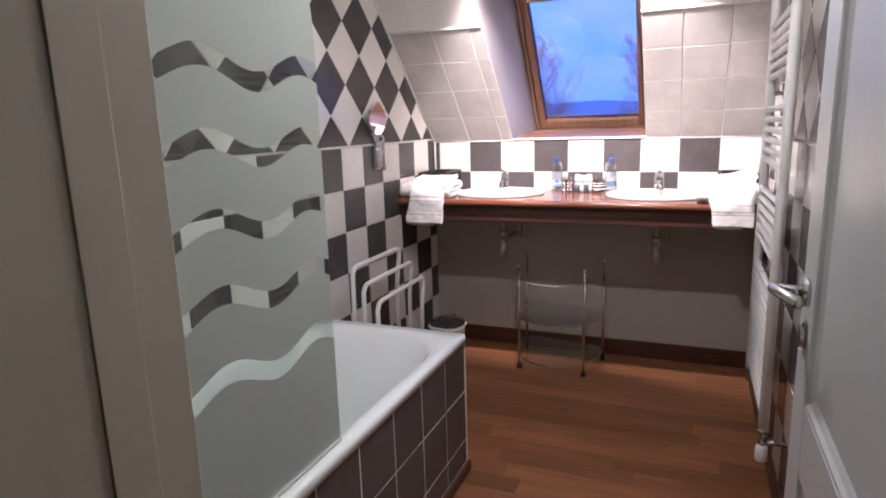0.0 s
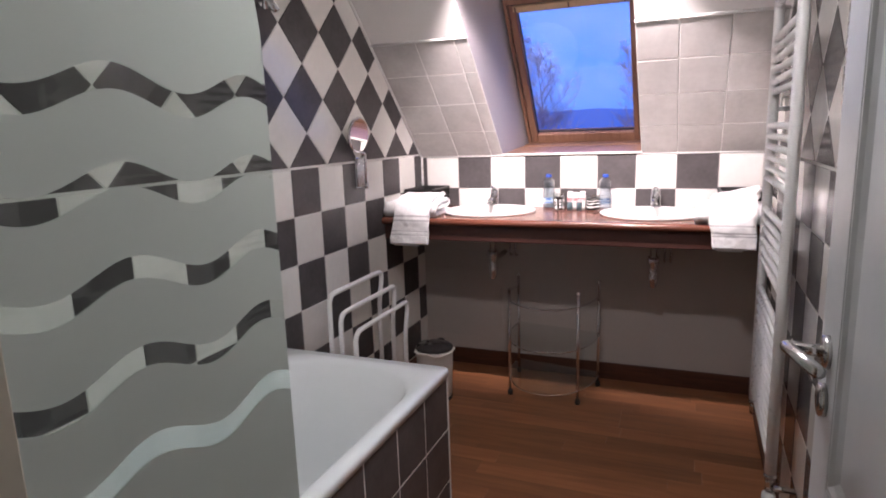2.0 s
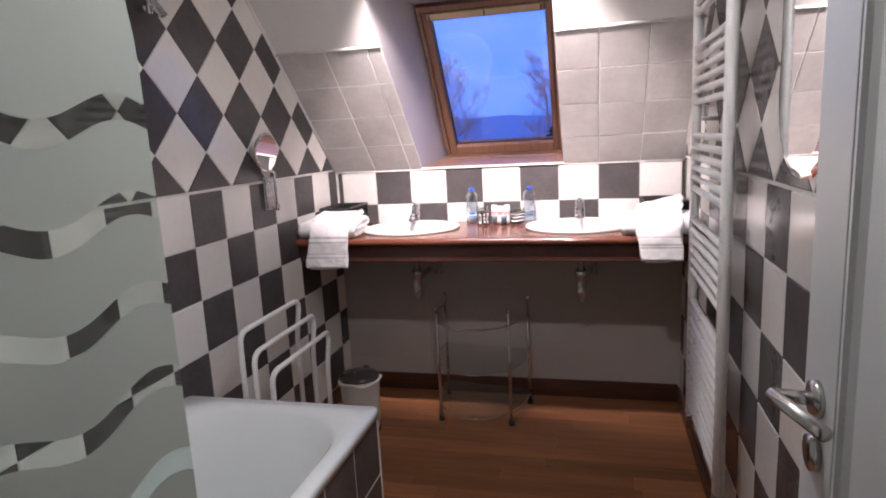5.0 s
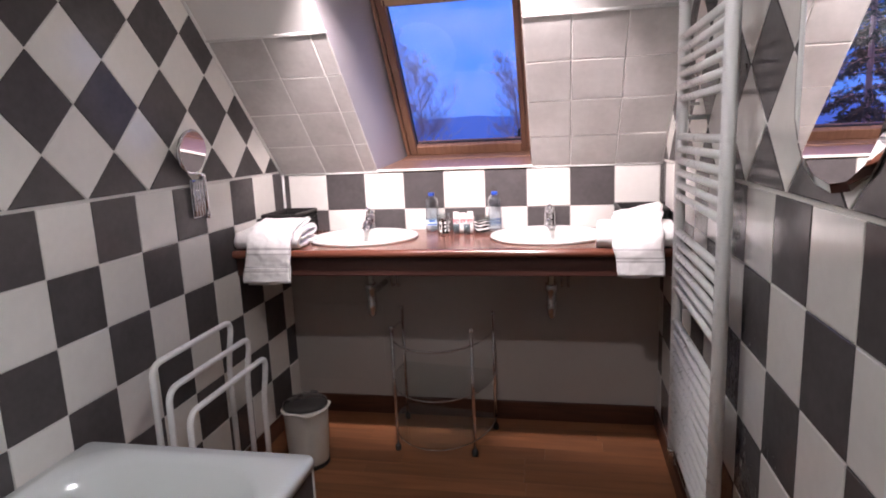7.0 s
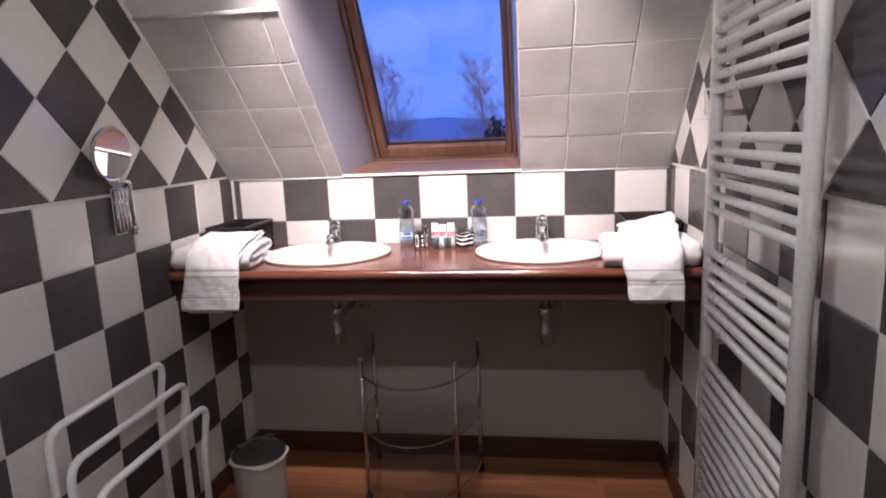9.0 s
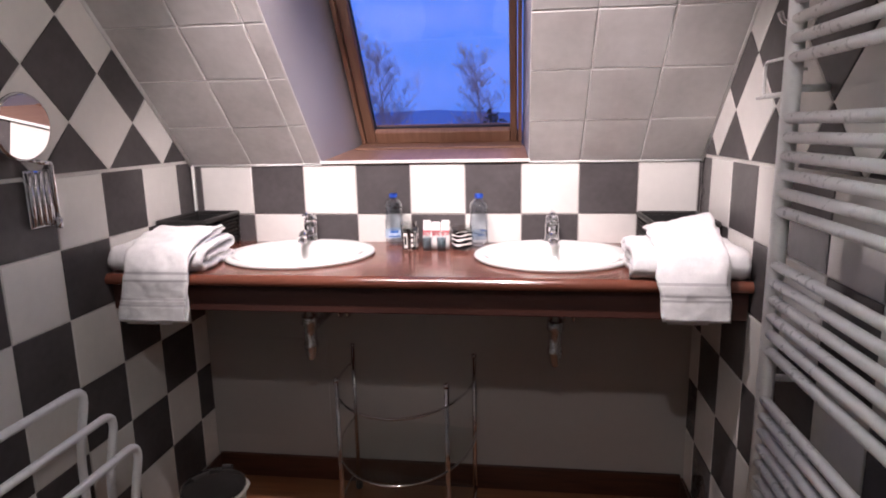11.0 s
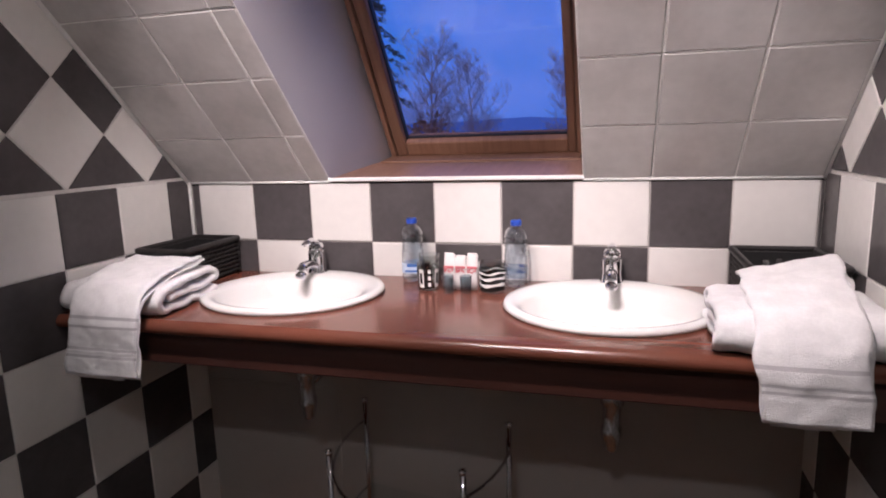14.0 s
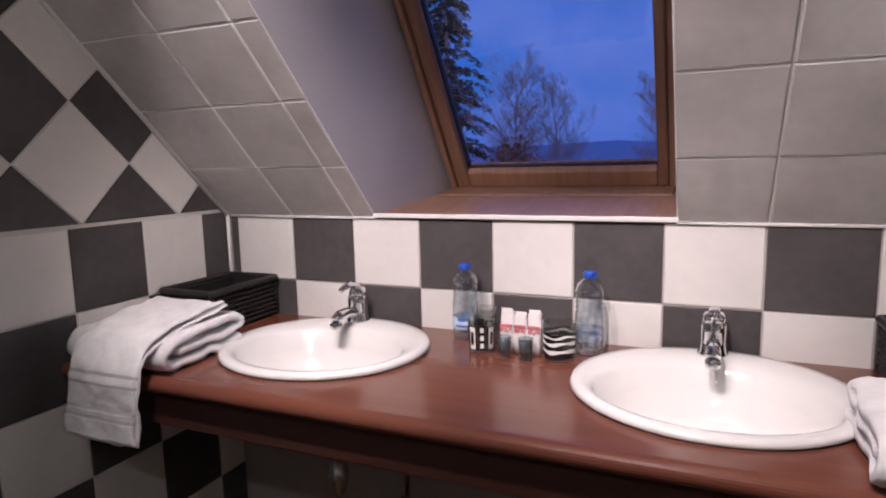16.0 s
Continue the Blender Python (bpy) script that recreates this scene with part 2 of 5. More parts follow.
def mesh_ob(name, verts, faces, mat, smooth=False, parent=None):
    me = bpy.data.meshes.new(name)
    me.from_pydata([tuple(v) for v in verts], [], faces)
    me.materials.append(mat)
    if smooth:
        me.polygons.foreach_set("use_smooth", [True] * len(me.polygons))
    me.update()
    ob = new(name, me)
    if parent:
        ob.parent = parent
    return ob


def bm_ob(name, bm, mat, smooth=False, parent=None):
    me = bpy.data.meshes.new(name)
    bmesh.ops.recalc_face_normals(bm, faces=bm.faces)
    bm.to_mesh(me)
    bm.free()
    me.materials.append(mat)
    if smooth:
        me.polygons.foreach_set("use_smooth", [True] * len(me.polygons))
    ob = new(name, me)
    if parent:
        ob.parent = parent
    return ob


def add_box(bm, lo, hi, bevel=0.0, seg=2):
    c = [(a + b) / 2 for a, b in zip(lo, hi)]
    s = [b - a for a, b in zip(lo, hi)]
    made = bmesh.ops.create_cube(bm, size=1.0, matrix=Matrix.LocRotScale(c, None, s))
    if bevel:
        edges = list({e for v in made["verts"] for e in v.link_edges})
        bmesh.ops.bevel(bm, geom=edges, offset=bevel, segments=seg, affect="EDGES", profile=0.5)


def box(name, lo, hi, mat, bevel=0.0, parent=None, seg=2):
    bm = bmesh.new()
    add_box(bm, lo, hi, bevel, seg)
    return bm_ob(name, bm, mat, False, parent)


def add_tube(bm, pts, r, n=10, cap=True, closed=False):
    """A round bar along a line of points; r may be one radius or one for each point."""
    pts = [Vector(p) for p in pts]
    rs = r if isinstance(r, (list, tuple)) else [r] * len(pts)
    rings, up = [], None
    for i, p in enumerate(pts):
        a = pts[i - 1] if i else (pts[-1] if closed else p)
        b = pts[i + 1] if i < len(pts) - 1 else (pts[0] if closed else p)
        t = (b - a).normalized()
        if up is None:
            up = t.orthogonal().normalized()
        up = (up - t * up.dot(t)).normalized()
        side = t.cross(up)
        rings.append([bm.verts.new(p + (up * math.cos(k * 2 * math.pi / n) + side * math.sin(k * 2 * math.pi / n)) * rs[i]) for k in range(n)])
    pairs = list(zip(rings, rings[1:])) + ([(rings[-1], rings[0])] if closed else [])
    for a, b in pairs:
        for k in range(n):
            bm.faces.new((a[k], a[(k + 1) % n], b[(k + 1) % n], b[k]))
    if cap and not closed:
        bm.faces.new(rings[0])
        bm.faces.new(rings[-1])


def tube(name, pts, r, mat, parent=None, n=10, closed=False):
    bm = bmesh.new()
    add_tube(bm, pts, r, n, True, closed)
    return bm_ob(name, bm, mat, True, parent)


def rounded(pts, radius, seg=6, closed=False):
    """The line through pts with its corners rounded."""
    pts = [Vector(p) for p in pts]
    out = []
    for i, p in enumerate(pts):
        if not closed and i in (0, len(pts) - 1):
            out.append(p)
            continue
        a, b = pts[i - 1], pts[(i + 1) % len(pts)]
        u, v = a - p, b - p
        r = min(radius, u.length * 0.49, v.length * 0.49)
        s, e = p + u.normalized() * r, p + v.normalized() * r
        for k in range(seg + 1):
            t = k / seg
            out.append(s * (1 - t) ** 2 + p * 2 * t * (1 - t) + e * t * t)
    return out


def add_lathe(bm, profile, place=(0, 0, 0), n=28):
    rings = []
    for r, z in profile:
        rings.append([bm.verts.new((place[0] + r * math.cos(k * 2 * math.pi / n), place[1] + r * math.sin(k * 2 * math.pi / n), place[2] + z)) for k in range(n)])
    for a, b in zip(rings, rings[1:]):
        for k in range(n):
            bm.faces.new((a[k], a[(k + 1) % n], b[(k + 1) % n], b[k]))
    for ring in (rings[0], rings[-1]):
        bm.faces.new(ring)


def lathe(name, profile, place, mat, parent=None, n=28, smooth=True):
    bm = bmesh.new()
    add_lathe(bm, profile, place, n)
    return bm_ob(name, bm, mat, smooth, parent)


def loft(name, loops, mat, parent=None, caps=(True, True), smooth=True):
    n = len(loops[0])
    verts = [v for lp in loops for v in lp]
    faces = []
    for i in range(len(loops) - 1):
        for k in range(n):
            faces.append((i * n + k, i * n + (k + 1) % n, (i + 1) * n + (k + 1) % n, (i + 1) * n + k))
    if caps[0]:
        faces.append(tuple(range(n))[::-1])
    if caps[1]:
        faces.append(tuple((len(loops) - 1) * n + k for k in range(n)))
    ob = mesh_ob(name, verts, faces, mat, smooth, parent)
    bm = bmesh.new()
    bm.from_mesh(ob.data)
    bmesh.ops.recalc_face_normals(bm, faces=bm.faces)
    bm.to_mesh(ob.data)
    bm.free()
    return ob


def round_rect(x0, x1, y0, y1, r, z, seg=8):
    pts = []
    for cx, cy, a0 in ((x1 - r, y1 - r, 0), (x0 + r, y1 - r, 90), (x0 + r, y0 + r, 180), (x1 - r, y0 + r, 270)):
        for k in range(seg + 1):
            a = radians(a0 + 90 * k / seg)
            pts.append((cx + r * math.cos(a), cy + r * math.sin(a), z))
    return pts


def ellipse(cx, cy, rx, ry, z, n=48):
    return [(cx + rx * math.cos(2 * math.pi * k / n), cy + ry * math.sin(2 * math.pi * k / n), z) for k in range(n)]


def group_ob(name, place=(0, 0, 0)):
    ob = new(name)
    ob.location = place
    ob.empty_display_size = 0.1
    return ob


def prism(name, poly, axis, a, b, mat, parent=None):
    """poly: outline in the two other axes, pushed from a to b along axis."""
    def at(p, v):
        q = list(p)
        q.insert(axis, v)
        return q
    n = len(poly)
    verts = [at(p, a) for p in poly] + [at(p, b) for p in poly]
    faces = [tuple(range(n)), tuple(range(2 * n - 1, n - 1, -1))] + [(i, (i + 1) % n, n + (i + 1) % n, n + i) for i in range(n)]
    ob = mesh_ob(name, verts, faces, mat, False, parent)
    bm = bmesh.new()
    bm.from_mesh(ob.data)
    bmesh.ops.recalc_face_normals(bm, faces=bm.faces)
    bm.to_mesh(ob.data)
    bm.free()
    return ob

# ---- structure ----
S45 = math.sqrt(0.5)


def on_slope(x, s, n=0.0):
    """A point s metres up the slope, n metres into the room."""
    return (x, -s * S45 - n * S45, FOOT + s * S45 - n * S45)


wall_left = tagged(box("wall_left", (XL - 0.15, DOOR_Y, 0), (XL, 0.6, 2.5), GROUT), "charcoal and white checker tiles with harlequin diamonds above", kind="structure")
wall_right = tagged(box("wall_right", (XR, DOOR_Y, 0), (XR + 0.15, 0.6, 2.5), GROUT), "charcoal and white checker tiles with harlequin diamonds above", kind="structure")
wall_back = tagged(box("wall_back", (XL, 0.0, 0), (XR, 0.12, FOOT - 0.004), CREAM), "cream board below the counter, checker tile backsplash above it", kind="structure")
floor = tagged(box("floor", (XL - 0.15, DOOR_Y - 0.42, -0.12), (XR + 0.15, 0.12, -0.008), SKIRTWOOD), "reddish brown laminate planks", kind="structure")

# sloped roof lining with the deep window opening; outer edges follow the window
TOP_S = (CEIL - FOOT) / S45
W0, W1 = (0.44, 1.326), (-0.105, 2.06)      # foot and head of the window frame in y, z
OUT0, OUT1 = (0.62, H - 0.02), (-0.20, 2.45)


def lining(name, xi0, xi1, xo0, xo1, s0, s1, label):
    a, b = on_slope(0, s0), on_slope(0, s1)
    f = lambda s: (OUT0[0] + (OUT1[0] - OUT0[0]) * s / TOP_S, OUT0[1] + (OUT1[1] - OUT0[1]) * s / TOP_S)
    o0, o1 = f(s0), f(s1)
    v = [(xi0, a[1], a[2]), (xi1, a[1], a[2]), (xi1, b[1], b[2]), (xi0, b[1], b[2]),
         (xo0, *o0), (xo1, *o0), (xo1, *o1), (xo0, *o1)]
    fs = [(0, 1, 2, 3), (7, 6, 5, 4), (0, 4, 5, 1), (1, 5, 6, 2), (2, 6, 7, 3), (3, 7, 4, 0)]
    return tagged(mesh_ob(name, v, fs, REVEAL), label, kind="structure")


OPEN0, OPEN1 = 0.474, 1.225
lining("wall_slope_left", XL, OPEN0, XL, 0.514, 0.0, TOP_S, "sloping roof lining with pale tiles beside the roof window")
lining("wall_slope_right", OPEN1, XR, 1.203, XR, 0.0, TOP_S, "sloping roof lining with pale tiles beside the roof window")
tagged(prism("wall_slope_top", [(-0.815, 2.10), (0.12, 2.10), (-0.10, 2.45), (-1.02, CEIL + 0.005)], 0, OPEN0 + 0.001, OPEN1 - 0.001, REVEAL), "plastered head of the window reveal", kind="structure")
for nm, x0, x1 in (("wall_plaster_left", XL, OPEN0), ("wall_plaster_right", OPEN1, XR)):
    v = [on_slope(x0, 0.814, 0.003), on_slope(x1, 0.814, 0.003), on_slope(x1, TOP_S, 0.003), on_slope(x0, TOP_S, 0.003),
         on_slope(x0, 0.814, -0.01), on_slope(x1, 0.814, -0.01), on_slope(x1, TOP_S, -0.01), on_slope(x0, TOP_S, -0.01)]
    tagged(mesh_ob(nm, v, [(0, 1, 2, 3), (7, 6, 5, 4), (0, 4, 5, 1), (1, 5, 6, 2), (2, 6, 7, 3), (3, 7, 4, 0)], PLASTER), "smooth white plaster above the pale tiles", kind="structure")
grout_back = []
for nm, x0, x1 in (("wall_grout_left", XL, OPEN0), ("wall_grout_right", OPEN1, XR)):
    v = [on_slope(x0, 0.0, 0.001), on_slope(x1, 0.0, 0.001), on_slope(x1, 0.814, 0.001), on_slope(x0, 0.814, 0.001),
         on_slope(x0, 0.0, -0.01), on_slope(x1, 0.0, -0.01), on_slope(x1, 0.814, -0.01), on_slope(x0, 0.814, -0.01)]
    grout_back.append(tagged(mesh_ob(nm, v, [(0, 1, 2, 3), (7, 6, 5, 4), (0, 4, 5, 1), (1, 5, 6, 2), (2, 6, 7, 3), (3, 7, 4, 0)], SLOPEGROUT), "large pale glazed tiles on the roof slope", kind="structure"))

ceiling = tagged(box("ceiling", (XL - 0.15, DOOR_Y - 0.42, CEIL), (XR + 0.15, -1.0, CEIL + 0.15), PLASTER), "plain white ceiling", kind="structure")

# door wall with its opening, and the dim hall behind
DX0, DX1, DH = 0.963, 1.735, 2.06
bm = bmesh.new()
add_box(bm, (XL - 0.15, DOOR_Y - 0.42, 0), (DX0 - 0.03, DOOR_Y, CEIL))
add_box(bm, (DX1 + 0.03, DOOR_Y - 0.42, 0), (XR + 0.15, DOOR_Y, CEIL))
add_box(bm, (DX0 - 0.03, DOOR_Y - 0.42, DH + 0.03), (DX1 + 0.03, DOOR_Y, CEIL))
wall_door = tagged(bm_ob("wall_door", bm, PLASTER), "white plastered wall round the doorway", kind="structure")
bm = bmesh.new()
for x0, x1, sgn in ((DX0 - 0.03, DX0, 1), (DX1, DX1 + 0.03, -1)):
    add_box(bm, (x0, DOOR_Y - 0.435, 0), (x1, DOOR_Y + 0.006, DH + 0.03), 0.002)
    stop0 = x1 if sgn > 0 else x0 - 0.003
    add_box(bm, (stop0, DOOR_Y - 0.105, 0), (stop0 + 0.003, DOOR_Y - 0.052, DH), 0.0012)
add_box(bm, (DX0, DOOR_Y - 0.435, DH), (DX1, DOOR_Y + 0.006, DH + 0.03), 0.002)
for x0, x1 in ((DX0 - 0.09, DX0 - 0.006), (DX1 + 0.006, DX1 + 0.09)):
    add_box(bm, (x0, DOOR_Y - 0.448, 0), (x1, DOOR_Y - 0.420, DH + 0.09), 0.006)
door_lining = tagged(bm_ob("door_lining", bm, JAMBPAINT), "cream painted door lining with a stop bead", kind="structure")
bm = bmesh.new()
add_box(bm, (-0.2, -5.4, 0), (-0.05, DOOR_Y - 0.42, 2.45))
add_box(bm, (2.6, -5.4, 0), (2.75, DOOR_Y - 0.42, 2.45))
add_box(bm, (-0.2, -5.55, 0), (2.75, -5.4, 2.45))
add_box(bm, (XR + 0.15, DOOR_Y - 0.42, 0), (2.75, DOOR_Y - 0.05, 2.45))
tagged(bm_ob("wall_hall", bm, HALL), "beige painted walls of the dim hall", kind="structure")
tagged(box("ceiling_hall", (-0.2, -5.55, 2.45), (2.75, DOOR_Y - 0.42, 2.6), HALL), "plain hall ceiling", kind="structure")
tagged(box("floor_hall", (-0.2, -5.55, -0.12), (2.75, DOOR_Y - 0.42, -0.002), SKIRTWOOD), "dark wooden hall floor", kind="structure")

# skirting boards
bm = bmesh.new()
add_box(bm, (XL + 0.014, -0.016, 0), (XR - 0.014, -0.001, 0.098), 0.004)
add_box(bm, (XL + 0.001, -1.455, 0), (XL + 0.016, -0.001, 0.083), 0.004)
add_box(bm, (XR - 0.016, DOOR_Y + 0.01, 0), (XR - 0.001, -0.001, 0.083), 0.004)
tagged(bm_ob("baseboard", bm, SKIRTWOOD), "dark brown wooden skirting boards", kind="structure")
box("access_panel", (-0.03, -0.0035, 0.18), (0.452, -0.0005, 0.597), CREAM, 0.001, wall_back)

# corner bead and silicone seams
bm = bmesh.new()
add_tube(bm, [(XL + 0.012, -0.012, COUNTER), (XL + 0.012, -0.012, FOOT)], 0.006, 8)
add_tube(bm, [on_slope(XL + 0.006, 0.0, 0.004), on_slope(XL + 0.006, TOP_S, 0.004)], 0.008, 8)
add_tube(bm, [on_slope(XR - 0.004, 0.0, 0.004), on_slope(XR - 0.004, TOP_S, 0.004)], 0.006, 8)
add_tube(bm, [(XL, -0.007, FOOT), (OPEN0, -0.007, FOOT)], 0.004, 8)
add_tube(bm, [(OPEN1, -0.007, FOOT), (XR, -0.007, FOOT)], 0.004, 8)
add_tube(bm, [on_slope(XL, 0.816, 0.003), on_slope(OPEN0 + 0.001, 0.816, 0.003)], 0.0075, 8)
add_tube(bm, [on_slope(OPEN1 - 0.001, 0.816, 0.003), on_slope(XR, 0.816, 0.003)], 0.0075, 8)
tagged(bm_ob("trim_seams", bm, surf("white_silicone", (0.72, 0.71, 0.69), 0.35, 0, 0.05, 8, 60, 0.0), True), "white sealant and edge beads between the tiled planes", kind="structure")

# ---- roof window ----
wdir = Vector((0, W1[0] - W0[0], W1[1] - W0[1])).normalized()
wnor = Vector((0, -wdir.z, wdir.y))          # towards the room
if wnor.y > 0:
    wnor = -wnor
WL = math.hypot(W1[0] - W0[0], W1[1] - W0[1])
WM = Matrix((Vector((1, 0, 0)).to_4d(), wdir.to_4d(), wnor.to_4d(), (0, 0, 0, 1))).transposed()
for i in range(3):
    WM[3][i] = 0
WM.translation = (0.0, W0[0], W0[1])
window = group_ob("window_1")
window.matrix_basis = WM
tagged(window, "pine roof window showing the blue dusk sky", kind="structure")
FX0, FX1 = 0.517, 1.200


def wbox(name, lo, hi, mat, bevel=0.004, parent=window):
    return box(name, lo, hi, mat, bevel, parent)


wbox("frame", (FX0, -0.03, -0.09), (FX0 + 0.016, WL + 0.03, 0.012), PINE, 0.002)
wbox("frame", (FX1 - 0.016, -0.03, -0.09), (FX1, WL + 0.03, 0.012), PINE, 0.002)
wbox("frame", (FX0 + 0.016, -0.03, -0.09), (FX1 - 0.016, 0.0, 0.012), PINE, 0.002)
wbox("frame", (FX0 + 0.016, WL, -0.09), (FX1 - 0.016, WL + 0.03, 0.012), PINE, 0.002)
wbox("sash_stile", (FX0 + 0.0185, 0.003, -0.06), (FX0 + 0.060, WL - 0.003, 0.0), PINE, 0.006)
wbox("sash_stile", (FX1 - 0.048, 0.003, -0.06), (FX1 - 0.0185, WL - 0.003, 0.0), PINE, 0.006)
wbox("sash_rail", (FX0 + 0.060, 0.003, -0.06), (FX1 - 0.048, 0.062, -0.001), PINE, 0.006)
wbox("sash_rail", (FX0 + 0.060, WL - 0.055, -0.06), (FX1 - 0.048, WL - 0.003, -0.001), PINE, 0.006)
wbox("vent_bar", (FX0 + 0.05, WL - 0.040, -0.001), (FX1 - 0.052, WL - 0.008, 0.018), surf("pale_pine_bar", (0.55, 0.40, 0.25), 0.4, 0, 0.1, 10, 60, 0.05), 0.004)
wbox("gasket", (FX0 + 0.060, 0.062, -0.040), (FX0 + 0.064, WL - 0.055, -0.022), BLACK, 0.0)
wbox("gasket", (FX0 + 0.064, 0.062, -0.040), (FX1 - 0.048, 0.065, -0.028), BLACK, 0.0)
pane = wbox("pane", (FX0 + 0.061, 0.060, -0.036), (FX1 - 0.049, WL - 0.053, -0.032), PANE, 0.0)
pane.visible_shadow = False
for px in (FX0 + 0.062, (FX0 + FX1) / 2, FX1 - 0.064):
    wbox("peg", (px - 0.004, WL - 0.038, 0.0175), (px + 0.004, WL - 0.012, 0.021), SKIRTWOOD, 0.001)
# solid black strip painted in for the shade of the gap over the sash
wbox("gap", (FX0 + 0.022, WL - 0.0075, -0.004), (FX1 - 0.022, WL - 0.0005, 0.004), BLACK, 0.0)
# sill board in front of the window
sill = prism("sill", [(0.004, FOOT - 0.004), (0.50, H + 0.020), (0.50, H + 0.036), (0.30, H + 0.024), (-0.004, FOOT + 0.010), (-0.008, FOOT + 0.002)], 0, OPEN0 + 0.001, OPEN1 - 0.001, PINE)
tagged(sill, "varnished pine window sill with a white front edge", kind="structure")
box("edge", (OPEN0 - 0.004, -0.016, FOOT + 0.001), (OPEN1 + 0.004, -0.007, FOOT + 0.013), PLASTER, 0.003, sill)
sillboard = prism("trim_sill_board", [(0.30, H + 0.025), (0.47, H + 0.035), (0.47, H + 0.050), (0.30, H + 0.031)], 0, FX0 + 0.002, FX1 - 0.002, PINE)
tagged(sillboard, "pine strip along the foot of the window", kind="structure")

# ---- outside ----
tagged(box("ground", (-1500, 3, -6.2), (1500, 2600, -5.0), FIELD), "dark fields at dusk", kind="structure")


def sky_backdrop():
    m, nt, p = node_mat("dusk_sky")
    n, l = nt.nodes, nt.links
    n.remove(p)
    tc, sep, em = n.new("ShaderNodeTexCoord"), n.new("ShaderNodeSeparateXYZ"), n.new("ShaderNodeEmission")
    l.new(tc.outputs["Object"], sep.inputs[0])
    ramp, mr, nz, mx = n.new("ShaderNodeValToRGB"), n.new("ShaderNodeMapRange"), n.new("ShaderNodeTexNoise"), n.new("ShaderNodeMix")
    l.new(sep.outputs["Z"], mr.inputs[0])
    mr.inputs[1].default_value, mr.inputs[2].default_value = -20, 900
    e = ramp.color_ramp.elements
    e[0].position, e[0].color = 0.0, (0.060, 0.190, 0.72, 1)
    e[1].position, e[1].color = 1.0, (0.05, 0.20, 1.0, 1)
    k = e.new(0.18)
    k.color = (0.050, 0.215, 0.88, 1)
    l.new(mr.outputs[0], ramp.inputs[0])
    nz.inputs["Scale"].default_value, nz.inputs["Detail"].default_value = 0.0042, 3
    l.new(tc.outputs["Object"], nz.inputs["Vector"])
    mx.data_type = "RGBA"
    haze = n.new("ShaderNodeMapRange")
    haze.inputs[1].default_value, haze.inputs[2].default_value = 0.40, 0.66
    l.new(nz.outputs["Fac"], haze.inputs[0])
    l.new(haze.outputs[0], mx.inputs[0])
    l.new(ramp.outputs[0], mx.inputs[6])
    mx.inputs[7].default_value = (0.145, 0.28, 1.0, 1)
    l.new(mx.outputs[2], em.inputs[0])
    em.inputs[1].default_value = 1.25
    l.new(em.outputs[0], n["Material Output"].inputs[0])
    return m


tagged(mesh_ob("backdrop", [(-3500, 1500, -60), (3500, 1500, -60), (3500, 1500, 3500), (-3500, 1500, 3500)], [(0, 1, 2, 3)], sky_backdrop()), "blue evening sky with faint haze", kind="structure")
# hills: self-glowing blue stands in for dusk light and haze on them
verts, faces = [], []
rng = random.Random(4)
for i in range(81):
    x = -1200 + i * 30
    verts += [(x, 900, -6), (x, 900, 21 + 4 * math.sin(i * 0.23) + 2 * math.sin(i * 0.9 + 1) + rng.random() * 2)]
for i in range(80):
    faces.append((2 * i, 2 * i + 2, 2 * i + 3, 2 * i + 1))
tagged(mesh_ob("backdrop_hills", verts, faces, glow("glowing_haze_hills", (0.060, 0.125, 0.52), 1.0)), "low hills on the horizon glowing in hazy dusk blue", kind="structure")


def bare_tree(seed, height, width, place, boughs=22, counts=(6, 5, 4, 2)):
    """A leader that runs to the top, with boughs along it that fork into fine twigs."""
    rnd = random.Random(seed)
    bm = bmesh.new()

    def limb(p, d, length, r, depth):
        pts, rs = [p], [r]
        q = p.copy()
        m = 4 if depth < 2 else 2
        for i in range(m):
            d = (d + Vector((rnd.uniform(-1, 1), rnd.uniform(-1, 1), rnd.uniform(-0.4, 0.7))) * 0.22).normalized()
            q = q + d * length / m
            pts.append(q.copy())
            rs.append(r * (1 - 0.55 * (i + 1) / m))
        add_tube(bm, pts, rs, 4 if depth < 1 else 3, False)
        if depth >= len(counts):
            return
        for i in range(counts[depth]):
            k = rnd.randint(1, m)
            a = rnd.uniform(0, 2 * math.pi)
            out = Vector((math.cos(a), math.sin(a), rnd.uniform(0.0, 0.7))).normalized()
            limb(pts[k], (d * 0.7 + out * 0.75).normalized(), length * rnd.uniform(0.42, 0.66), max(0.006, rs[k] * 0.66), depth + 1)

    base = Vector(place)
    lead, q = [base], base.copy()
    for i in range(10):
        q = q + Vector((rnd.uniform(-0.16, 0.16), rnd.uniform(-0.16, 0.16), height * 0.095))
        lead.append(q.copy())
    add_tube(bm, lead, [height * 0.0085 * (1 - 0.088 * i) for i in range(11)], 6, False)
    for i in range(boughs):
        f = 0.30 + 0.68 * (i + rnd.random()) / boughs
        p = lead[int(f * 10)].lerp(lead[min(10, int(f * 10) + 1)], f * 10 % 1)
        a = i * 2.4 + rnd.uniform(-0.4, 0.4)
        d = Vector((math.cos(a), math.sin(a), 0.75 + 0.5 * f)).normalized()
        limb(p, d, width * (1.08 - 0.72 * f), height * 0.0046 * (1.15 - f * 0.7), 0)
    tree = group_ob("tree")
    bm_ob("branches", bm, BARK, False, tree)
    return tree


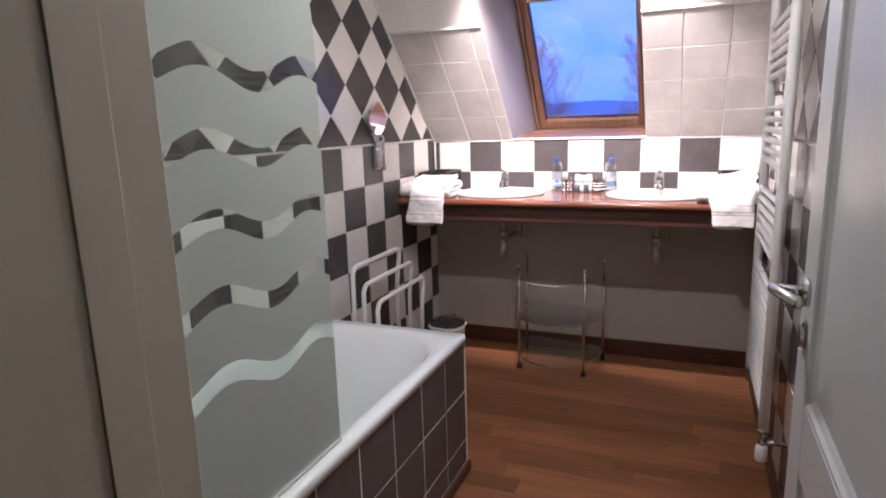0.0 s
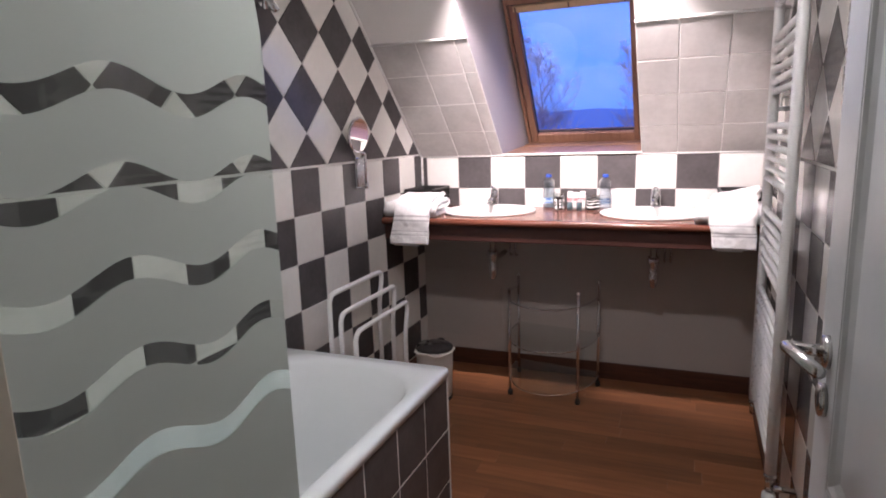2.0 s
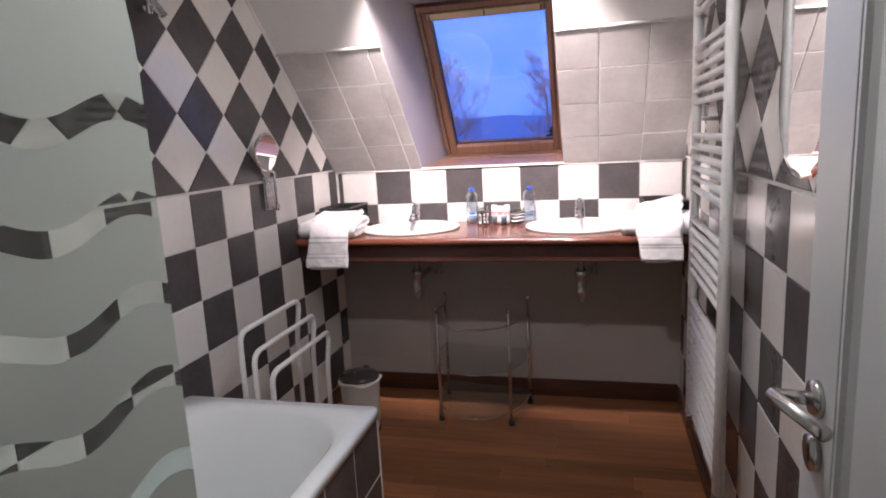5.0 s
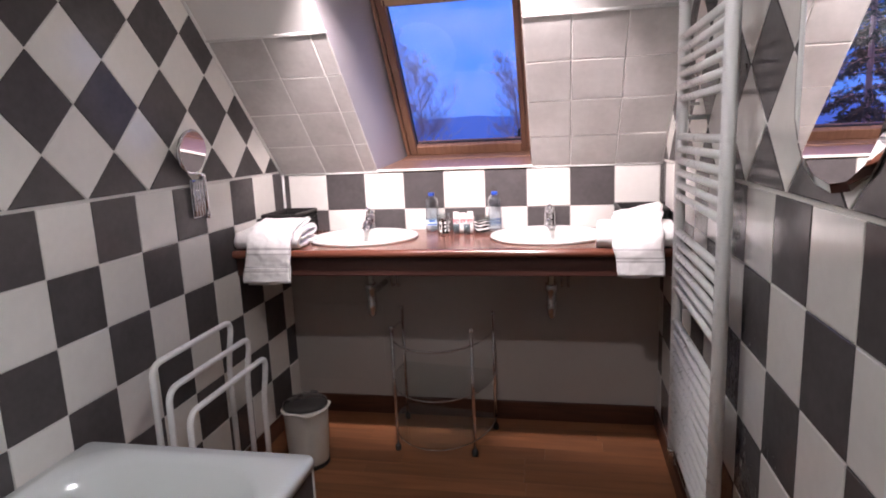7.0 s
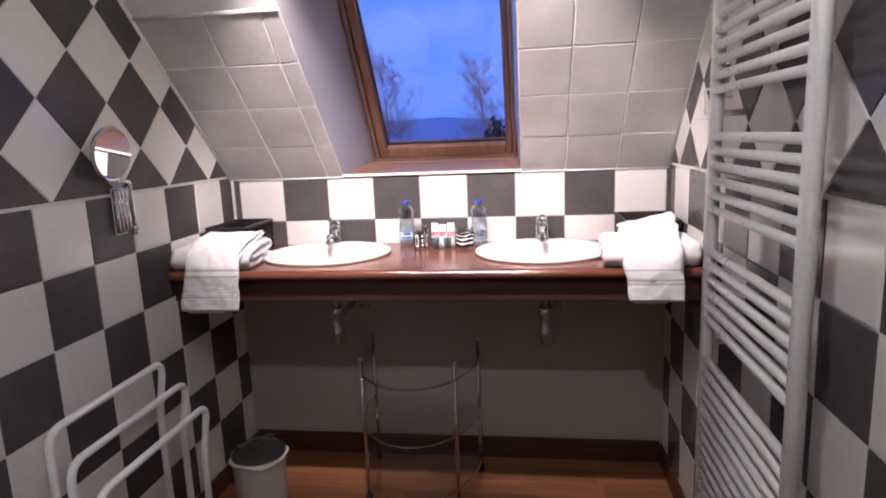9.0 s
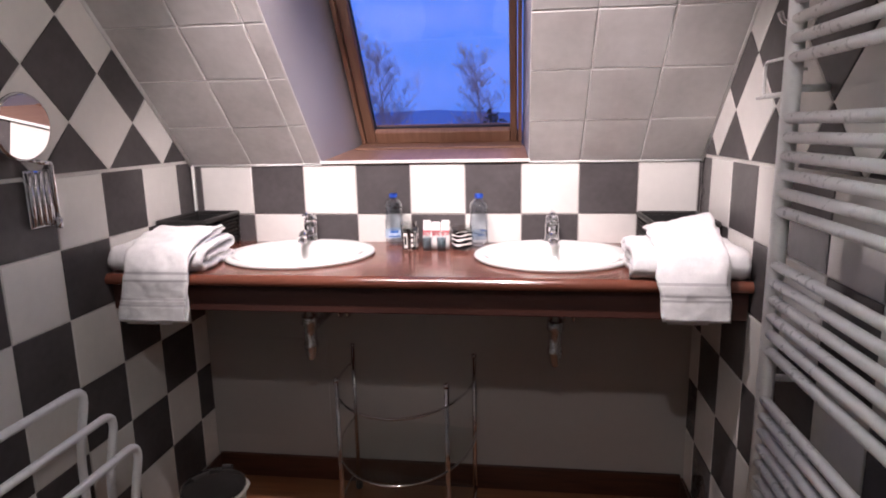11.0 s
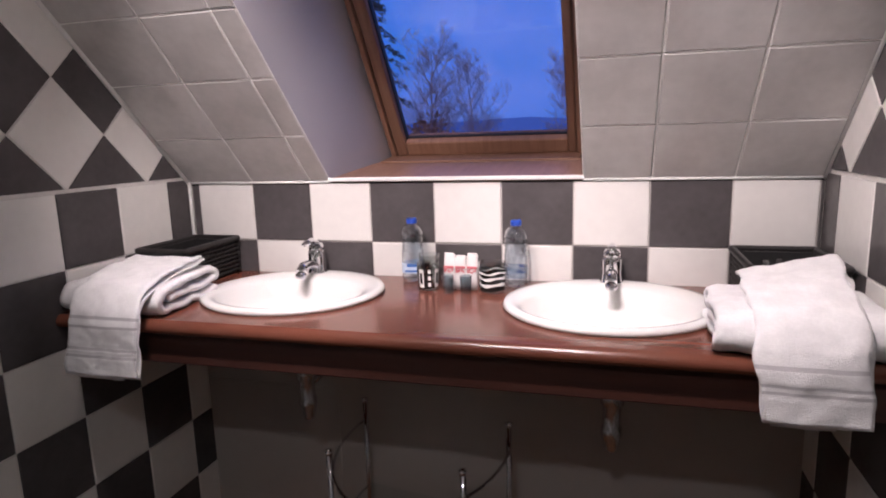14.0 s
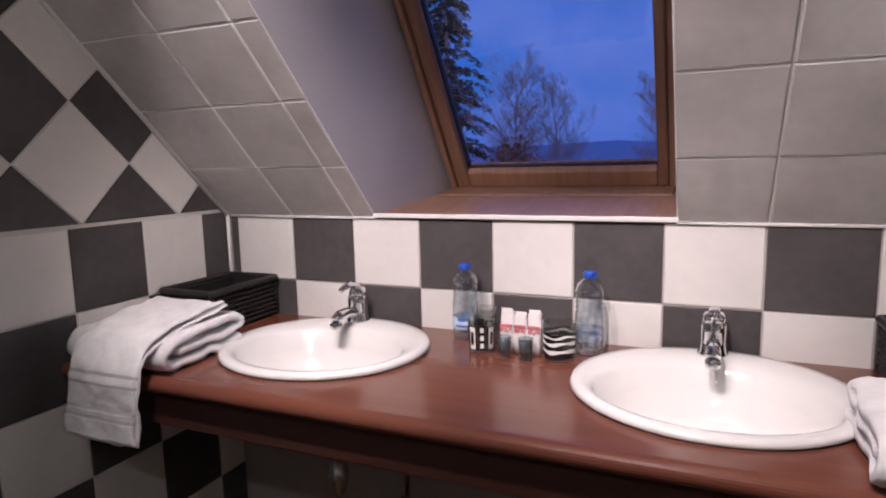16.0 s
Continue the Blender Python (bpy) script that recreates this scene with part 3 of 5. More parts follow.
def conifer(seed, height, radius, place):
    """A trunk with drooping boughs carrying slender needle sprays."""
    rnd = random.Random(seed)
    base = Vector(place)
    bm = bmesh.new()
    add_tube(bm, [base, base + Vector((0.1, 0, height * 0.5)), base + Vector((0, 0, height))], [height * 0.011, height * 0.007, 0.02], 6, False)
    vs, fs = [], []
    for i in range(280):
        f = rnd.uniform(0.1, 0.98)
        a = rnd.uniform(0, 2 * math.pi)
        length = radius * (1.05 - f) ** 0.75 * rnd.uniform(0.6, 1.1)
        p = base + Vector((0, 0, height * f))
        out = Vector((math.cos(a), math.sin(a), 0))
        pts = [p + out * length * t + Vector((0, 0, length * (0.16 * t - 0.42 * t * t))) for t in (0, 0.35, 0.7, 1.0)]
        add_tube(bm, pts, [0.035, 0.025, 0.016, 0.006], 3, False)
        for j in range(90):
            t = rnd.uniform(0.15, 1.05)
            c = p + out * length * t + Vector((rnd.gauss(0, 0.13), rnd.gauss(0, 0.13), length * (0.16 * t - 0.42 * t * t) - abs(rnd.gauss(0, 0.16))))
            u = (out * rnd.uniform(0.1, 1) + Vector((rnd.uniform(-0.8, 0.8), rnd.uniform(-0.8, 0.8), rnd.uniform(-0.9, 0.2)))).normalized()
            w = u.orthogonal().normalized()
            s = rnd.uniform(0.10, 0.24)
            k = len(vs)
            vs += [c - u * s, c + w * s * 0.24, c + u * s, c - w * s * 0.24]
            fs.append((k, k + 1, k + 2, k + 3))
    tree = group_ob("tree")
    bm_ob("branches", bm, BARK, False, tree)
    mesh_ob("foliage", vs, fs, EVERGREEN, False, tree)
    return tree


tagged(bare_tree(3, 12.6, 4.0, (-11.1, 40, -5)), "tall bare twiggy tree against the dusk sky", "tree")
tagged(bare_tree(8, 12.6, 3.4, (-9.5, 46, -5), 18), "bare twiggy tree in the garden", "tree")
tagged(bare_tree(12, 11.6, 2.7, (-1.5, 40, -5), 18), "slender bare tree in the garden", "tree")
tagged(conifer(5, 24, 4.8, (-16.3, 40, -5)), "dark conifer with drooping boughs", "tree")


def bush(seed, place, rx, rz, mat):
    rnd = random.Random(seed)
    vs, fs = [], []
    for i in range(9000):
        a, b, r = rnd.uniform(0, 2 * math.pi), math.asin(rnd.uniform(0, 1)), rnd.uniform(0.55, 1.0) * (1 + 0.12 * math.sin(i * 0.7))
        c = Vector(place) + Vector((rx * r * math.cos(a) * math.cos(b), rx * r * math.sin(a) * math.cos(b), rz * r * math.sin(b)))
        u = Vector((rnd.uniform(-1, 1), rnd.uniform(-1, 1), rnd.uniform(-1, 1))).normalized()
        w = u.orthogonal().normalized()
        s = rnd.uniform(0.12, 0.28)
        k = len(vs)
        vs += [c - u * s, c + w * s * 0.5, c + u * s, c - w * s * 0.5]
        fs.append((k, k + 1, k + 2, k + 3))
    return mesh_ob("bush", vs, fs, mat)


tagged(bush(1, (-10.9, 39, -5), 2.6, 7.5, DRYLEAF), "brown rounded garden bush at dusk", "bush")
tagged(bush(2, (-14.6, 37, -5), 2.6, 6.6, EVERGREEN), "dark rounded garden bush at dusk", "bush")
tagged(bush(6, (-0.6, 37, -5), 1.8, 6.7, EVERGREEN), "dark rounded garden bush at dusk", "bush")

# ---- bath with tiled front ----
bath = group_ob("bathtub", (0.32, -2.28, 0))
BX0, BX1, BY0, BY1, BZ = XL + 0.008, 0.690, DOOR_Y + 0.004, -1.456, 0.578


def part(ob, thing):
    """Puts a mesh built in world places under the thing at its base."""
    ob.parent = thing
    ob.matrix_parent_inverse = Matrix.Translation(-thing.location)
    return ob


loops = [round_rect(BX0 + 0.006, BX1 - 0.012, BY0, BY1 - 0.010, 0.03, BZ - 0.034),
         round_rect(BX0 + 0.001, BX1 - 0.001, BY0, BY1, 0.021, BZ - 0.030),
         round_rect(BX0, BX1, BY0, BY1, 0.022, BZ - 0.010),
         round_rect(BX0 + 0.003, BX1 - 0.004, BY0, BY1 - 0.004, 0.021, BZ),
         round_rect(BX0 + 0.045, BX1 - 0.048, BY0 + 0.1, BY1 - 0.058, 0.23, BZ - 0.001),
         round_rect(BX0 + 0.056, BX1 - 0.060, BY0 + 0.11, BY1 - 0.074, 0.23, BZ - 0.012),
         round_rect(BX0 + 0.066, BX1 - 0.067, BY0 + 0.13, BY1 - 0.125, 0.22, BZ - 0.06),
         round_rect(BX0 + 0.085, BX1 - 0.085, BY0 + 0.18, BY1 - 0.29, 0.17, BZ - 0.25),
         round_rect(BX0 + 0.12, BX1 - 0.12, BY0 + 0.24, BY1 - 0.30, 0.15, BZ - 0.37),
         round_rect(BX0 + 0.19, BX1 - 0.19, BY0 + 0.32, BY1 - 0.40, 0.12, BZ - 0.395)]
part(loft("tub", loops, ENAMEL, None, (False, True)), bath)
bm = bmesh.new()
add_box(bm, (BX1 - 0.045, BY0, 0.0), (BX1 - 0.008, BY1 - 0.018, BZ - 0.035))
add_box(bm, (BX0, BY1 - 0.043, 0.0), (BX1 - 0.045, BY1 - 0.018, BZ - 0.035))
bath_panel = part(bm_ob("panel", bm, SLOPEGROUT), bath)
bm = bmesh.new()
add_box(bm, (BX1 - 0.006, BY0, 0), (BX1 + 0.008, BY1 - 0.004, 0.045), 0.004)
add_box(bm, (BX0, BY1 - 0.012, 0), (BX1 - 0.006, BY1 - 0.004, 0.045), 0.003)
part(bm_ob("plinth", bm, SKIRTWOOD), bath)
part(box("edge_trim", (BX1 - 0.010, BY1 - 0.019, 0.045), (BX1 - 0.004, BY1 - 0.013, BZ - 0.034), WHITEMETAL, 0.002), bath)
tagged(bath, "white enamelled bathtub with a dark tiled side panel", "bathtub")

# ---- bath screen ----
SX, SY0, SY1, STOP = 0.655, DOOR_Y + 0.01, -2.336, 1.970
outline = [(SY0, BZ + 0.004), (SY1, BZ + 0.004)]
for k in range(13):
    a = radians(90 * k / 12)
    outline.append((SY1 - 0.30 + 0.30 * math.cos(a), STOP - 0.40 + 0.40 * math.sin(a)))
outline.append((SY0, STOP))
bath_screen = prism("bath_screen", outline, 0, SX - 0.003, SX + 0.003, FROSTED)
bath_screen.visible_shadow = False
tagged(bath_screen, "frosted glass bath screen with clear wavy bands", "bath screen")
part(tube("seal", [(SX, SY0 + 0.02, BZ + 0.006), (SX, SY1, BZ + 0.006)], 0.006, surf("clear_seal", (0.6, 0.62, 0.6), 0.3, 0, 0.05, 10, 60, 0.0), None, 8), bath_screen)
part(tube("hinge_post", [(SX, SY0 + 0.012, BZ), (SX, SY0 + 0.012, STOP)], 0.014, WHITEMETAL, None, 12), bath_screen)

# shower rail holder on the tiled wall
holder = group_ob("shower_holder", (XL, -1.45, 1.86))
bm = bmesh.new()
add_tube(bm, [(XL + 0.0, -1.45, 1.89), (XL + 0.055, -1.45, 1.89)], 0.012, 12)
add_tube(bm, [(XL + 0.055, -1.46, 1.60 + 0.27), (XL + 0.055, -1.45, 2.15)], 0.010, 12)
add_tube(bm, [(XL + 0.05, -1.455, 1.915), (XL + 0.085, -1.43, 1.865)], [0.020, 0.014], 12)
part(bm_ob("bracket", bm, CHROME, True), holder)
tagged(holder, "chrome shower rail bracket on the tiled wall", "shower holder")

# ---- vanity counter ----
vanity = group_ob("vanity_counter", (0.886, -0.28, 0))
CF = -0.558
BASINS = (0.464, 1.300)
bm = bmesh.new()


def cell(bm, xa, xb, ya, yb, cx, cy, rx, ry, z, n=48):
    """A flat cell with an oval hole."""
    hole = [bm.verts.new((cx + rx * math.cos(2 * math.pi * k / n), cy + ry * math.sin(2 * math.pi * k / n), z)) for k in range(n)]
    rim = []
    for k in range(n):
        c, s = math.cos(2 * math.pi * k / n), math.sin(2 * math.pi * k / n)
        t = min((xb - cx) / c if c > 1e-6 else 1e9, (xa - cx) / c if c < -1e-6 else 1e9, (yb - cy) / s if s > 1e-6 else 1e9, (ya - cy) / s if s < -1e-6 else 1e9)
        rim.append(bm.verts.new((cx + c * t, cy + s * t, z)))
    for k in range(n):
        bm.faces.new((hole[k], rim[k], rim[(k + 1) % n], hole[(k + 1) % n]))
    for px, py in ((xa, ya), (xa, yb), (xb, ya), (xb, yb)):
        near = sorted(rim, key=lambda v: (v.co.x - px) ** 2 + (v.co.y - py) ** 2)[:2]
        if min((v.co.x - px) ** 2 + (v.co.y - py) ** 2 for v in near) > 1e-9:
            bm.faces.new((near[0], near[1], bm.verts.new((px, py, z))))


back, front = -0.007, CF + 0.02
edges = [XL + 0.008, BASINS[0] - 0.245, BASINS[0] + 0.245, BASINS[1] - 0.245, BASINS[1] + 0.245, XR - 0.008]
for i in (0, 2, 4):
    bm.faces.new([bm.verts.new(p) for p in ((edges[i], front, COUNTER), (edges[i + 1], front, COUNTER), (edges[i + 1], back, COUNTER), (edges[i], back, COUNTER))])
for xc, i in zip(BASINS, (1, 3)):
    cell(bm, edges[i], edges[i + 1], front, back, xc, -0.255, 0.225, 0.205, COUNTER)
prof = [(front, COUNTER)] + [(CF + 0.02 - 0.02 * math.sin(radians(a)), COUNTER - 0.018 + 0.018 * math.cos(radians(a))) for a in range(15, 181, 15)] + [(CF + 0.09, COUNTER - 0.036)]
va = [bm.verts.new((edges[0], *p)) for p in prof]
vb = [bm.verts.new((edges[-1], *p)) for p in prof]
for i in range(len(prof) - 1):
    bm.faces.new((va[i], vb[i], vb[i + 1], va[i + 1]))
bmesh.ops.remove_doubles(bm, verts=bm.verts, dist=0.0001)
top = part(bm_ob("worktop", bm, COUNTERWOOD, False), vanity)
sol = top.modifiers.new("thickness", "SOLIDIFY")
sol.thickness, sol.offset = 0.004, -1
# apron: shade below the counter lip is put into a darker wood colour
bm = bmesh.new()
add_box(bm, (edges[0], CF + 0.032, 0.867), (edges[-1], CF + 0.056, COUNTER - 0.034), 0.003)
part(bm_ob("apron", bm, wood("shaded_mahogany", (0.062, 0.020, 0.013), (0.042, 0.014, 0.010), 0.52, (0.7, 12, 12), 3.5)), vanity)
tagged(vanity, "reddish varnished wooden double washstand counter between the walls", "counter")


def washbasin(xc):
    b = group_ob("washbasin", (xc, -0.25, COUNTER))
    oy, iy = -0.247, -0.278
    lp = [ellipse(xc, oy, 0.232, 0.212, COUNTER - 0.03), ellipse(xc, oy, 0.246, 0.229, COUNTER + 0.001), ellipse(xc, oy, 0.252, 0.235, COUNTER + 0.006), ellipse(xc, oy, 0.247, 0.230, COUNTER + 0.014),
          ellipse(xc, oy - 0.004, 0.234, 0.214, COUNTER + 0.016), ellipse(xc, iy + 0.004, 0.212, 0.172, COUNTER + 0.012), ellipse(xc, iy, 0.204, 0.163, COUNTER + 0.002),
          ellipse(xc, iy, 0.190, 0.150, COUNTER - 0.035), ellipse(xc, iy + 0.005, 0.160, 0.125, COUNTER - 0.085), ellipse(xc, iy + 0.01, 0.105, 0.085, COUNTER - 0.118), ellipse(xc, iy + 0.012, 0.030, 0.030, COUNTER - 0.128)]
    part(loft("bowl", lp, CERAMIC, None, (False, True)), b)
    part(lathe("drain", [(0.0, 0.0), (0.021, 0.001), (0.024, 0.004), (0.015, 0.007), (0.0, 0.008)][1:4], (xc, iy + 0.012, COUNTER - 0.128), CHROME, None, 20), b)
    return tagged(b, "white oval ceramic washbasin set into the wooden counter", "washbasin", "basins in the counter")


def tap(x, y, turn):
    g = group_ob("tap")
    bm = bmesh.new()
    add_lathe(bm, [(0.031, 0.0), (0.031, 0.004), (0.028, 0.010), (0.0255, 0.030), (0.0270, 0.052), (0.026, 0.068), (0.017, 0.077)], (0, 0, 0), 24)
    add_tube(bm, rounded([(0, -0.010, 0.024), (0, -0.060, 0.038), (0, -0.105, 0.038), (0, -0.118, 0.026)], 0.02), 0.0145, 12)
    b = bm_ob("body", bm, CHROME, True, g)
    lathe("aerator", [(0.0145, -0.012), (0.0155, -0.010), (0.0155, 0.0), (0.010, 0.004)], (0, -0.119, 0.022), CHROME, g, 16)
    bm = bmesh.new()
    add_lathe(bm, [(0.024, 0.068), (0.0245, 0.079), (0.018, 0.090), (0.006, 0.093)], (0, 0.002, 0), 24)
    add_tube(bm, [(0, -0.004, 0.088), (0, -0.042, 0.104), (0, -0.086, 0.101)], [0.014, 0.011, 0.007], 12)
    bm_ob("lever", bm, CHROME, True, g)
    bm = bmesh.new()
    add_tube(bm, [(0, 0.026, 0.02), (0, 0.026, 0.088)], 0.0028, 8)
    add_lathe(bm, [(0.002, 0.086), (0.0065, 0.090), (0.0065, 0.095), (0.002, 0.099)], (0, 0.026, 0), 12)
    bm_ob("waste_rod", bm, CHROME, True, g)
    g.matrix_basis = pose(x, y, COUNTER + 0.014, 0, 0, turn)
    return tagged(g, "chrome single lever mixer tap on the basin rim", "tap", "basin taps")


def bottle_trap(x):
    g = group_ob("bottle_trap", (x, -0.24, 0.60))
    bm = bmesh.new()
    add_lathe(bm, [(0.016, 0.855), (0.016, 0.775), (0.027, 0.770), (0.029, 0.735), (0.022, 0.728), (0.022, 0.676), (0.025, 0.672), (0.025, 0.650), (0.021, 0.640), (0.019, 0.622), (0.012, 0.608), (0.002, 0.605)], (x, -0.24, 0), 20)
    add_tube(bm, [(x, -0.24, 0.715), (x, -0.002, 0.715)], 0.015, 12)
    add_lathe(bm, [(0.030, 0.85), (0.030, 0.862), (0.02, 0.868)], (x, -0.24, 0), 20)
    part(bm_ob("trap", bm, DARKSTEEL, True), g)
    bm = bmesh.new()
    add_tube(bm, rounded([(x + 0.045, -0.002, 0.70), (x + 0.045, -0.05, 0.70), (x + 0.045, -0.05, 0.80), (x + 0.02, -0.10, 0.87)], 0.03), 0.006, 8)
    add_tube(bm, rounded([(x + 0.075, -0.002, 0.70), (x + 0.075, -0.05, 0.70), (x + 0.075, -0.05, 0.80), (x + 0.02, -0.08, 0.87)], 0.03), 0.006, 8)
    part(bm_ob("supply_pipe", bm, DARKSTEEL, True), g)
    return tagged(g, "chrome bottle trap and supply pipes under the counter", "trap", "traps under the basins")


for xc, tx, turn in ((BASINS[0], 0.436, 4), (BASINS[1], 1.306, 0)):
    washbasin(xc)
    tap(tx, -0.052, turn)
    bottle_trap(xc + 0.014)

# ---- things on the counter ----


def water_bottle(x, y, turn, label):
    g = group_ob("water_bottle")
    prof = [(0.004, 0.004), (0.018, 0.003), (0.024, 0.0), (0.030, 0.003), (0.0325, 0.012)]
    for k in range(6):
        prof.append((0.0325 - (0.0022 if k % 2 else 0), 0.018 + k * 0.0070))
    prof += [(0.0322, 0.060), (0.0322, 0.082), (0.0325, 0.087)]
    for k in range(9):
        prof.append((0.0322 - (0.0040 if k % 2 else 0), 0.092 + k * 0.0056))
    prof += [(0.0312, 0.144), (0.0275, 0.155), (0.0195, 0.164), (0.0135, 0.167), (0.0130, 0.170), (0.002, 0.1705)]
    lathe("bottle", prof, (0, 0, 0), PET, g, 28)
    lathe("cap", [(0.0145, 0.169), (0.0150, 0.171), (0.0150, 0.182), (0.0135, 0.184), (0.004, 0.1845)], (0, 0, 0), BLUECAP, g, 20)
    bm = bmesh.new()
    n = 24
    ring = [[bm.verts.new((0.0329 * math.cos(2 * math.pi * k / n), 0.0329 * math.sin(2 * math.pi * k / n), z)) for k in range(n)] for z in (0.027, 0.056)]
    for k in range(n):
        bm.faces.new((ring[0][k], ring[0][(k + 1) % n], ring[1][(k + 1) % n], ring[1][k]))
    bm_ob("label", bm, label, True, g)
    bm = bmesh.new()
    for z0, z1, a0, a1 in ((0.031, 0.037, -2.2, -0.9), (0.046, 0.0555, -2.0, -1.1)):
        pts = [(0.0332 * math.cos(a0 + (a1 - a0) * k / 6), 0.0332 * math.sin(a0 + (a1 - a0) * k / 6)) for k in range(7)]
        lo = [bm.verts.new((*p, z0)) for p in pts]
        hi = [bm.verts.new((*p, z1)) for p in pts]
        for k in range(6):
            bm.faces.new((lo[k], lo[k + 1], hi[k + 1], hi[k]))
    bm_ob("print", bm, LABELDARK, True, g)
    g.matrix_basis = pose(x, y, COUNTER + 0.001, 0, 0, turn)
    return tagged(g, "small clear plastic water bottle with blue cap and label", "bottle", "water bottles on the counter")


water_bottle(0.748, -0.058, 10, LABEL)
water_bottle(1.054, -0.082, 150, clear("pale_film_label", (0.72, 0.82, 0.93), 0.2, 3.0, 2.0))


def striped_tumbler(x, y, r, h, bars):
    g = group_ob("tumbler")
    wall = [(r * 0.84, 0.0), (r * 0.9, 0.003), (r, h), (r - 0.0022, h), (r * 0.84, 0.012), (0.002, 0.012)]
    lathe("glass", wall, (0, 0, 0), CLEARGLASS, g, 28)
    n = 48
    black, white = bmesh.new(), bmesh.new()

    def patch(bm, a0, a1, z0, z1, wave, lift):
        q = []
        for a, z in ((a0, z0), (a1, z0), (a1, z1), (a0, z1)):
            zz = z + wave * (0.0022 * math.sin(3 * a) + 0.0012 * math.sin(5 * a + z * 300))
            rr = r * 0.9 + (r * 0.1) * zz / h + lift
            q.append(bm.verts.new((rr * math.cos(a), rr * math.sin(a), zz)))
        bm.faces.new(q)

    step = 2 * math.pi / n
    if bars:
        for z0, z1, dark in bars:
            for k in range(n):
                patch(black if dark else white, k * step, (k + 1) * step, z0, z1, 1, 0.0005)
    else:
        for k in range(n):
            q = k % 12
            if q in (1, 2, 3, 4):
                patch(white, k * step, (k + 1) * step, 0.010, 0.060, 0, 0.0005)
                if q in (2, 3):
                    patch(black, k * step, (k + 1) * step, 0.020, 0.050, 0, 0.0009)
            elif q in (0, 5):
                patch(black, k * step, (k + 1) * step, 0.006, 0.063, 0, 0.0005)
            elif q in (7, 8, 9, 10):
                patch(black, k * step, (k + 1) * step, 0.008, 0.066, 0, 0.0005)
                if q in (8, 9):
                    for row in range(3):
                        patch(white, k * step, (k + 1) * step, 0.013 + row * 0.018, 0.024 + row * 0.018, 0, 0.0009)
    bm_ob("black_pattern", black, BLACKENAMEL, True, g)
    bm_ob("white_pattern", white, WHITEENAMEL, True, g)
    g.matrix_basis = pose(x, y, COUNTER + 0.001, 0, 0, 45)
    return tagged(g, "glass tumbler painted with black and white pattern", "tumbler", "painted tumblers")


striped_tumbler(0.822, -0.150, 0.031, 0.076, None)
striped_tumbler(1.000, -0.148, 0.036, 0.082, [(0.006, 0.018, 1), (0.0185, 0.026, 0), (0.0265, 0.036, 1), (0.0365, 0.043, 0), (0.0435, 0.051, 1), (0.0515, 0.056, 0), (0.0565, 0.062, 1)])
lathe("clear_cup", [(0.020, 0.0), (0.024, 0.003), (0.030, 0.085), (0.028, 0.085), (0.021, 0.008), (0.002, 0.007)], (0.806, -0.085, COUNTER + 0.001), CLEARGLASS, None, 24)
tagged(bpy.data.objects["clear_cup"], "clear drinking cup standing behind the tumblers", "cup")

sachets = group_ob("sachet_holder", (0.918, -0.14, COUNTER))
rnd = random.Random(5)
for k in range(3):
    x0 = 0.864 + k * 0.0322
    lp = []
    for z, w, d in ((0.001, 0.029, 0.024), (0.02, 0.0325, 0.028), (0.055, 0.0325, 0.024), (0.072, 0.032, 0.020), (0.083 + 0.003 * (k % 2), 0.031, 0.013), (0.094 - 0.004 * (k % 2), 0.030, 0.008), (0.101 - 0.006 * (k % 2), 0.025, 0.003)):
        lean = rnd.uniform(-0.002, 0.002)
        lp.append(round_rect(x0 + 0.0155 - w / 2 + lean, x0 + 0.0155 + w / 2 + lean, -0.135 - d / 2, -0.135 + d / 2, 0.0014 if d < 0.007 else 0.006, COUNTER + z, 4))
    part(loft("sachet", lp, PAPER), sachets)
    bm = bmesh.new()
    for q in range(5):
        bx0 = x0 + 0.003 + q * 0.0052
        bz = COUNTER + 0.050 + rnd.uniform(-0.003, 0.003)
        add_box(bm, (bx0, -0.1492, bz), (bx0 + rnd.uniform(0.0025, 0.0048), -0.1478, bz + rnd.uniform(0.005, 0.012)), 0.0003, 1)
    add_box(bm, (x0 + 0.002, -0.1492, COUNTER + 0.060), (x0 + 0.030, -0.1470, COUNTER + 0.067), 0.0003, 1)
    part(bm_ob("red_print", bm, REDPRINT), sachets)
tagged(sachets, "row of white paper sachets with red print", "sachets")
for x in (0.885, 0.934):
    g = group_ob("shot_glass", (x, -0.178, COUNTER))
    part(lathe("glass", [(0.013, 0.001), (0.0145, 0.004), (0.0165, 0.048), (0.015, 0.048), (0.0135, 0.010), (0.001, 0.010)], (x, -0.178, COUNTER), TINTGLASS, None, 20), g)
    tagged(g, "small smoky blue shot glass on the counter", "glass", "shot glasses")


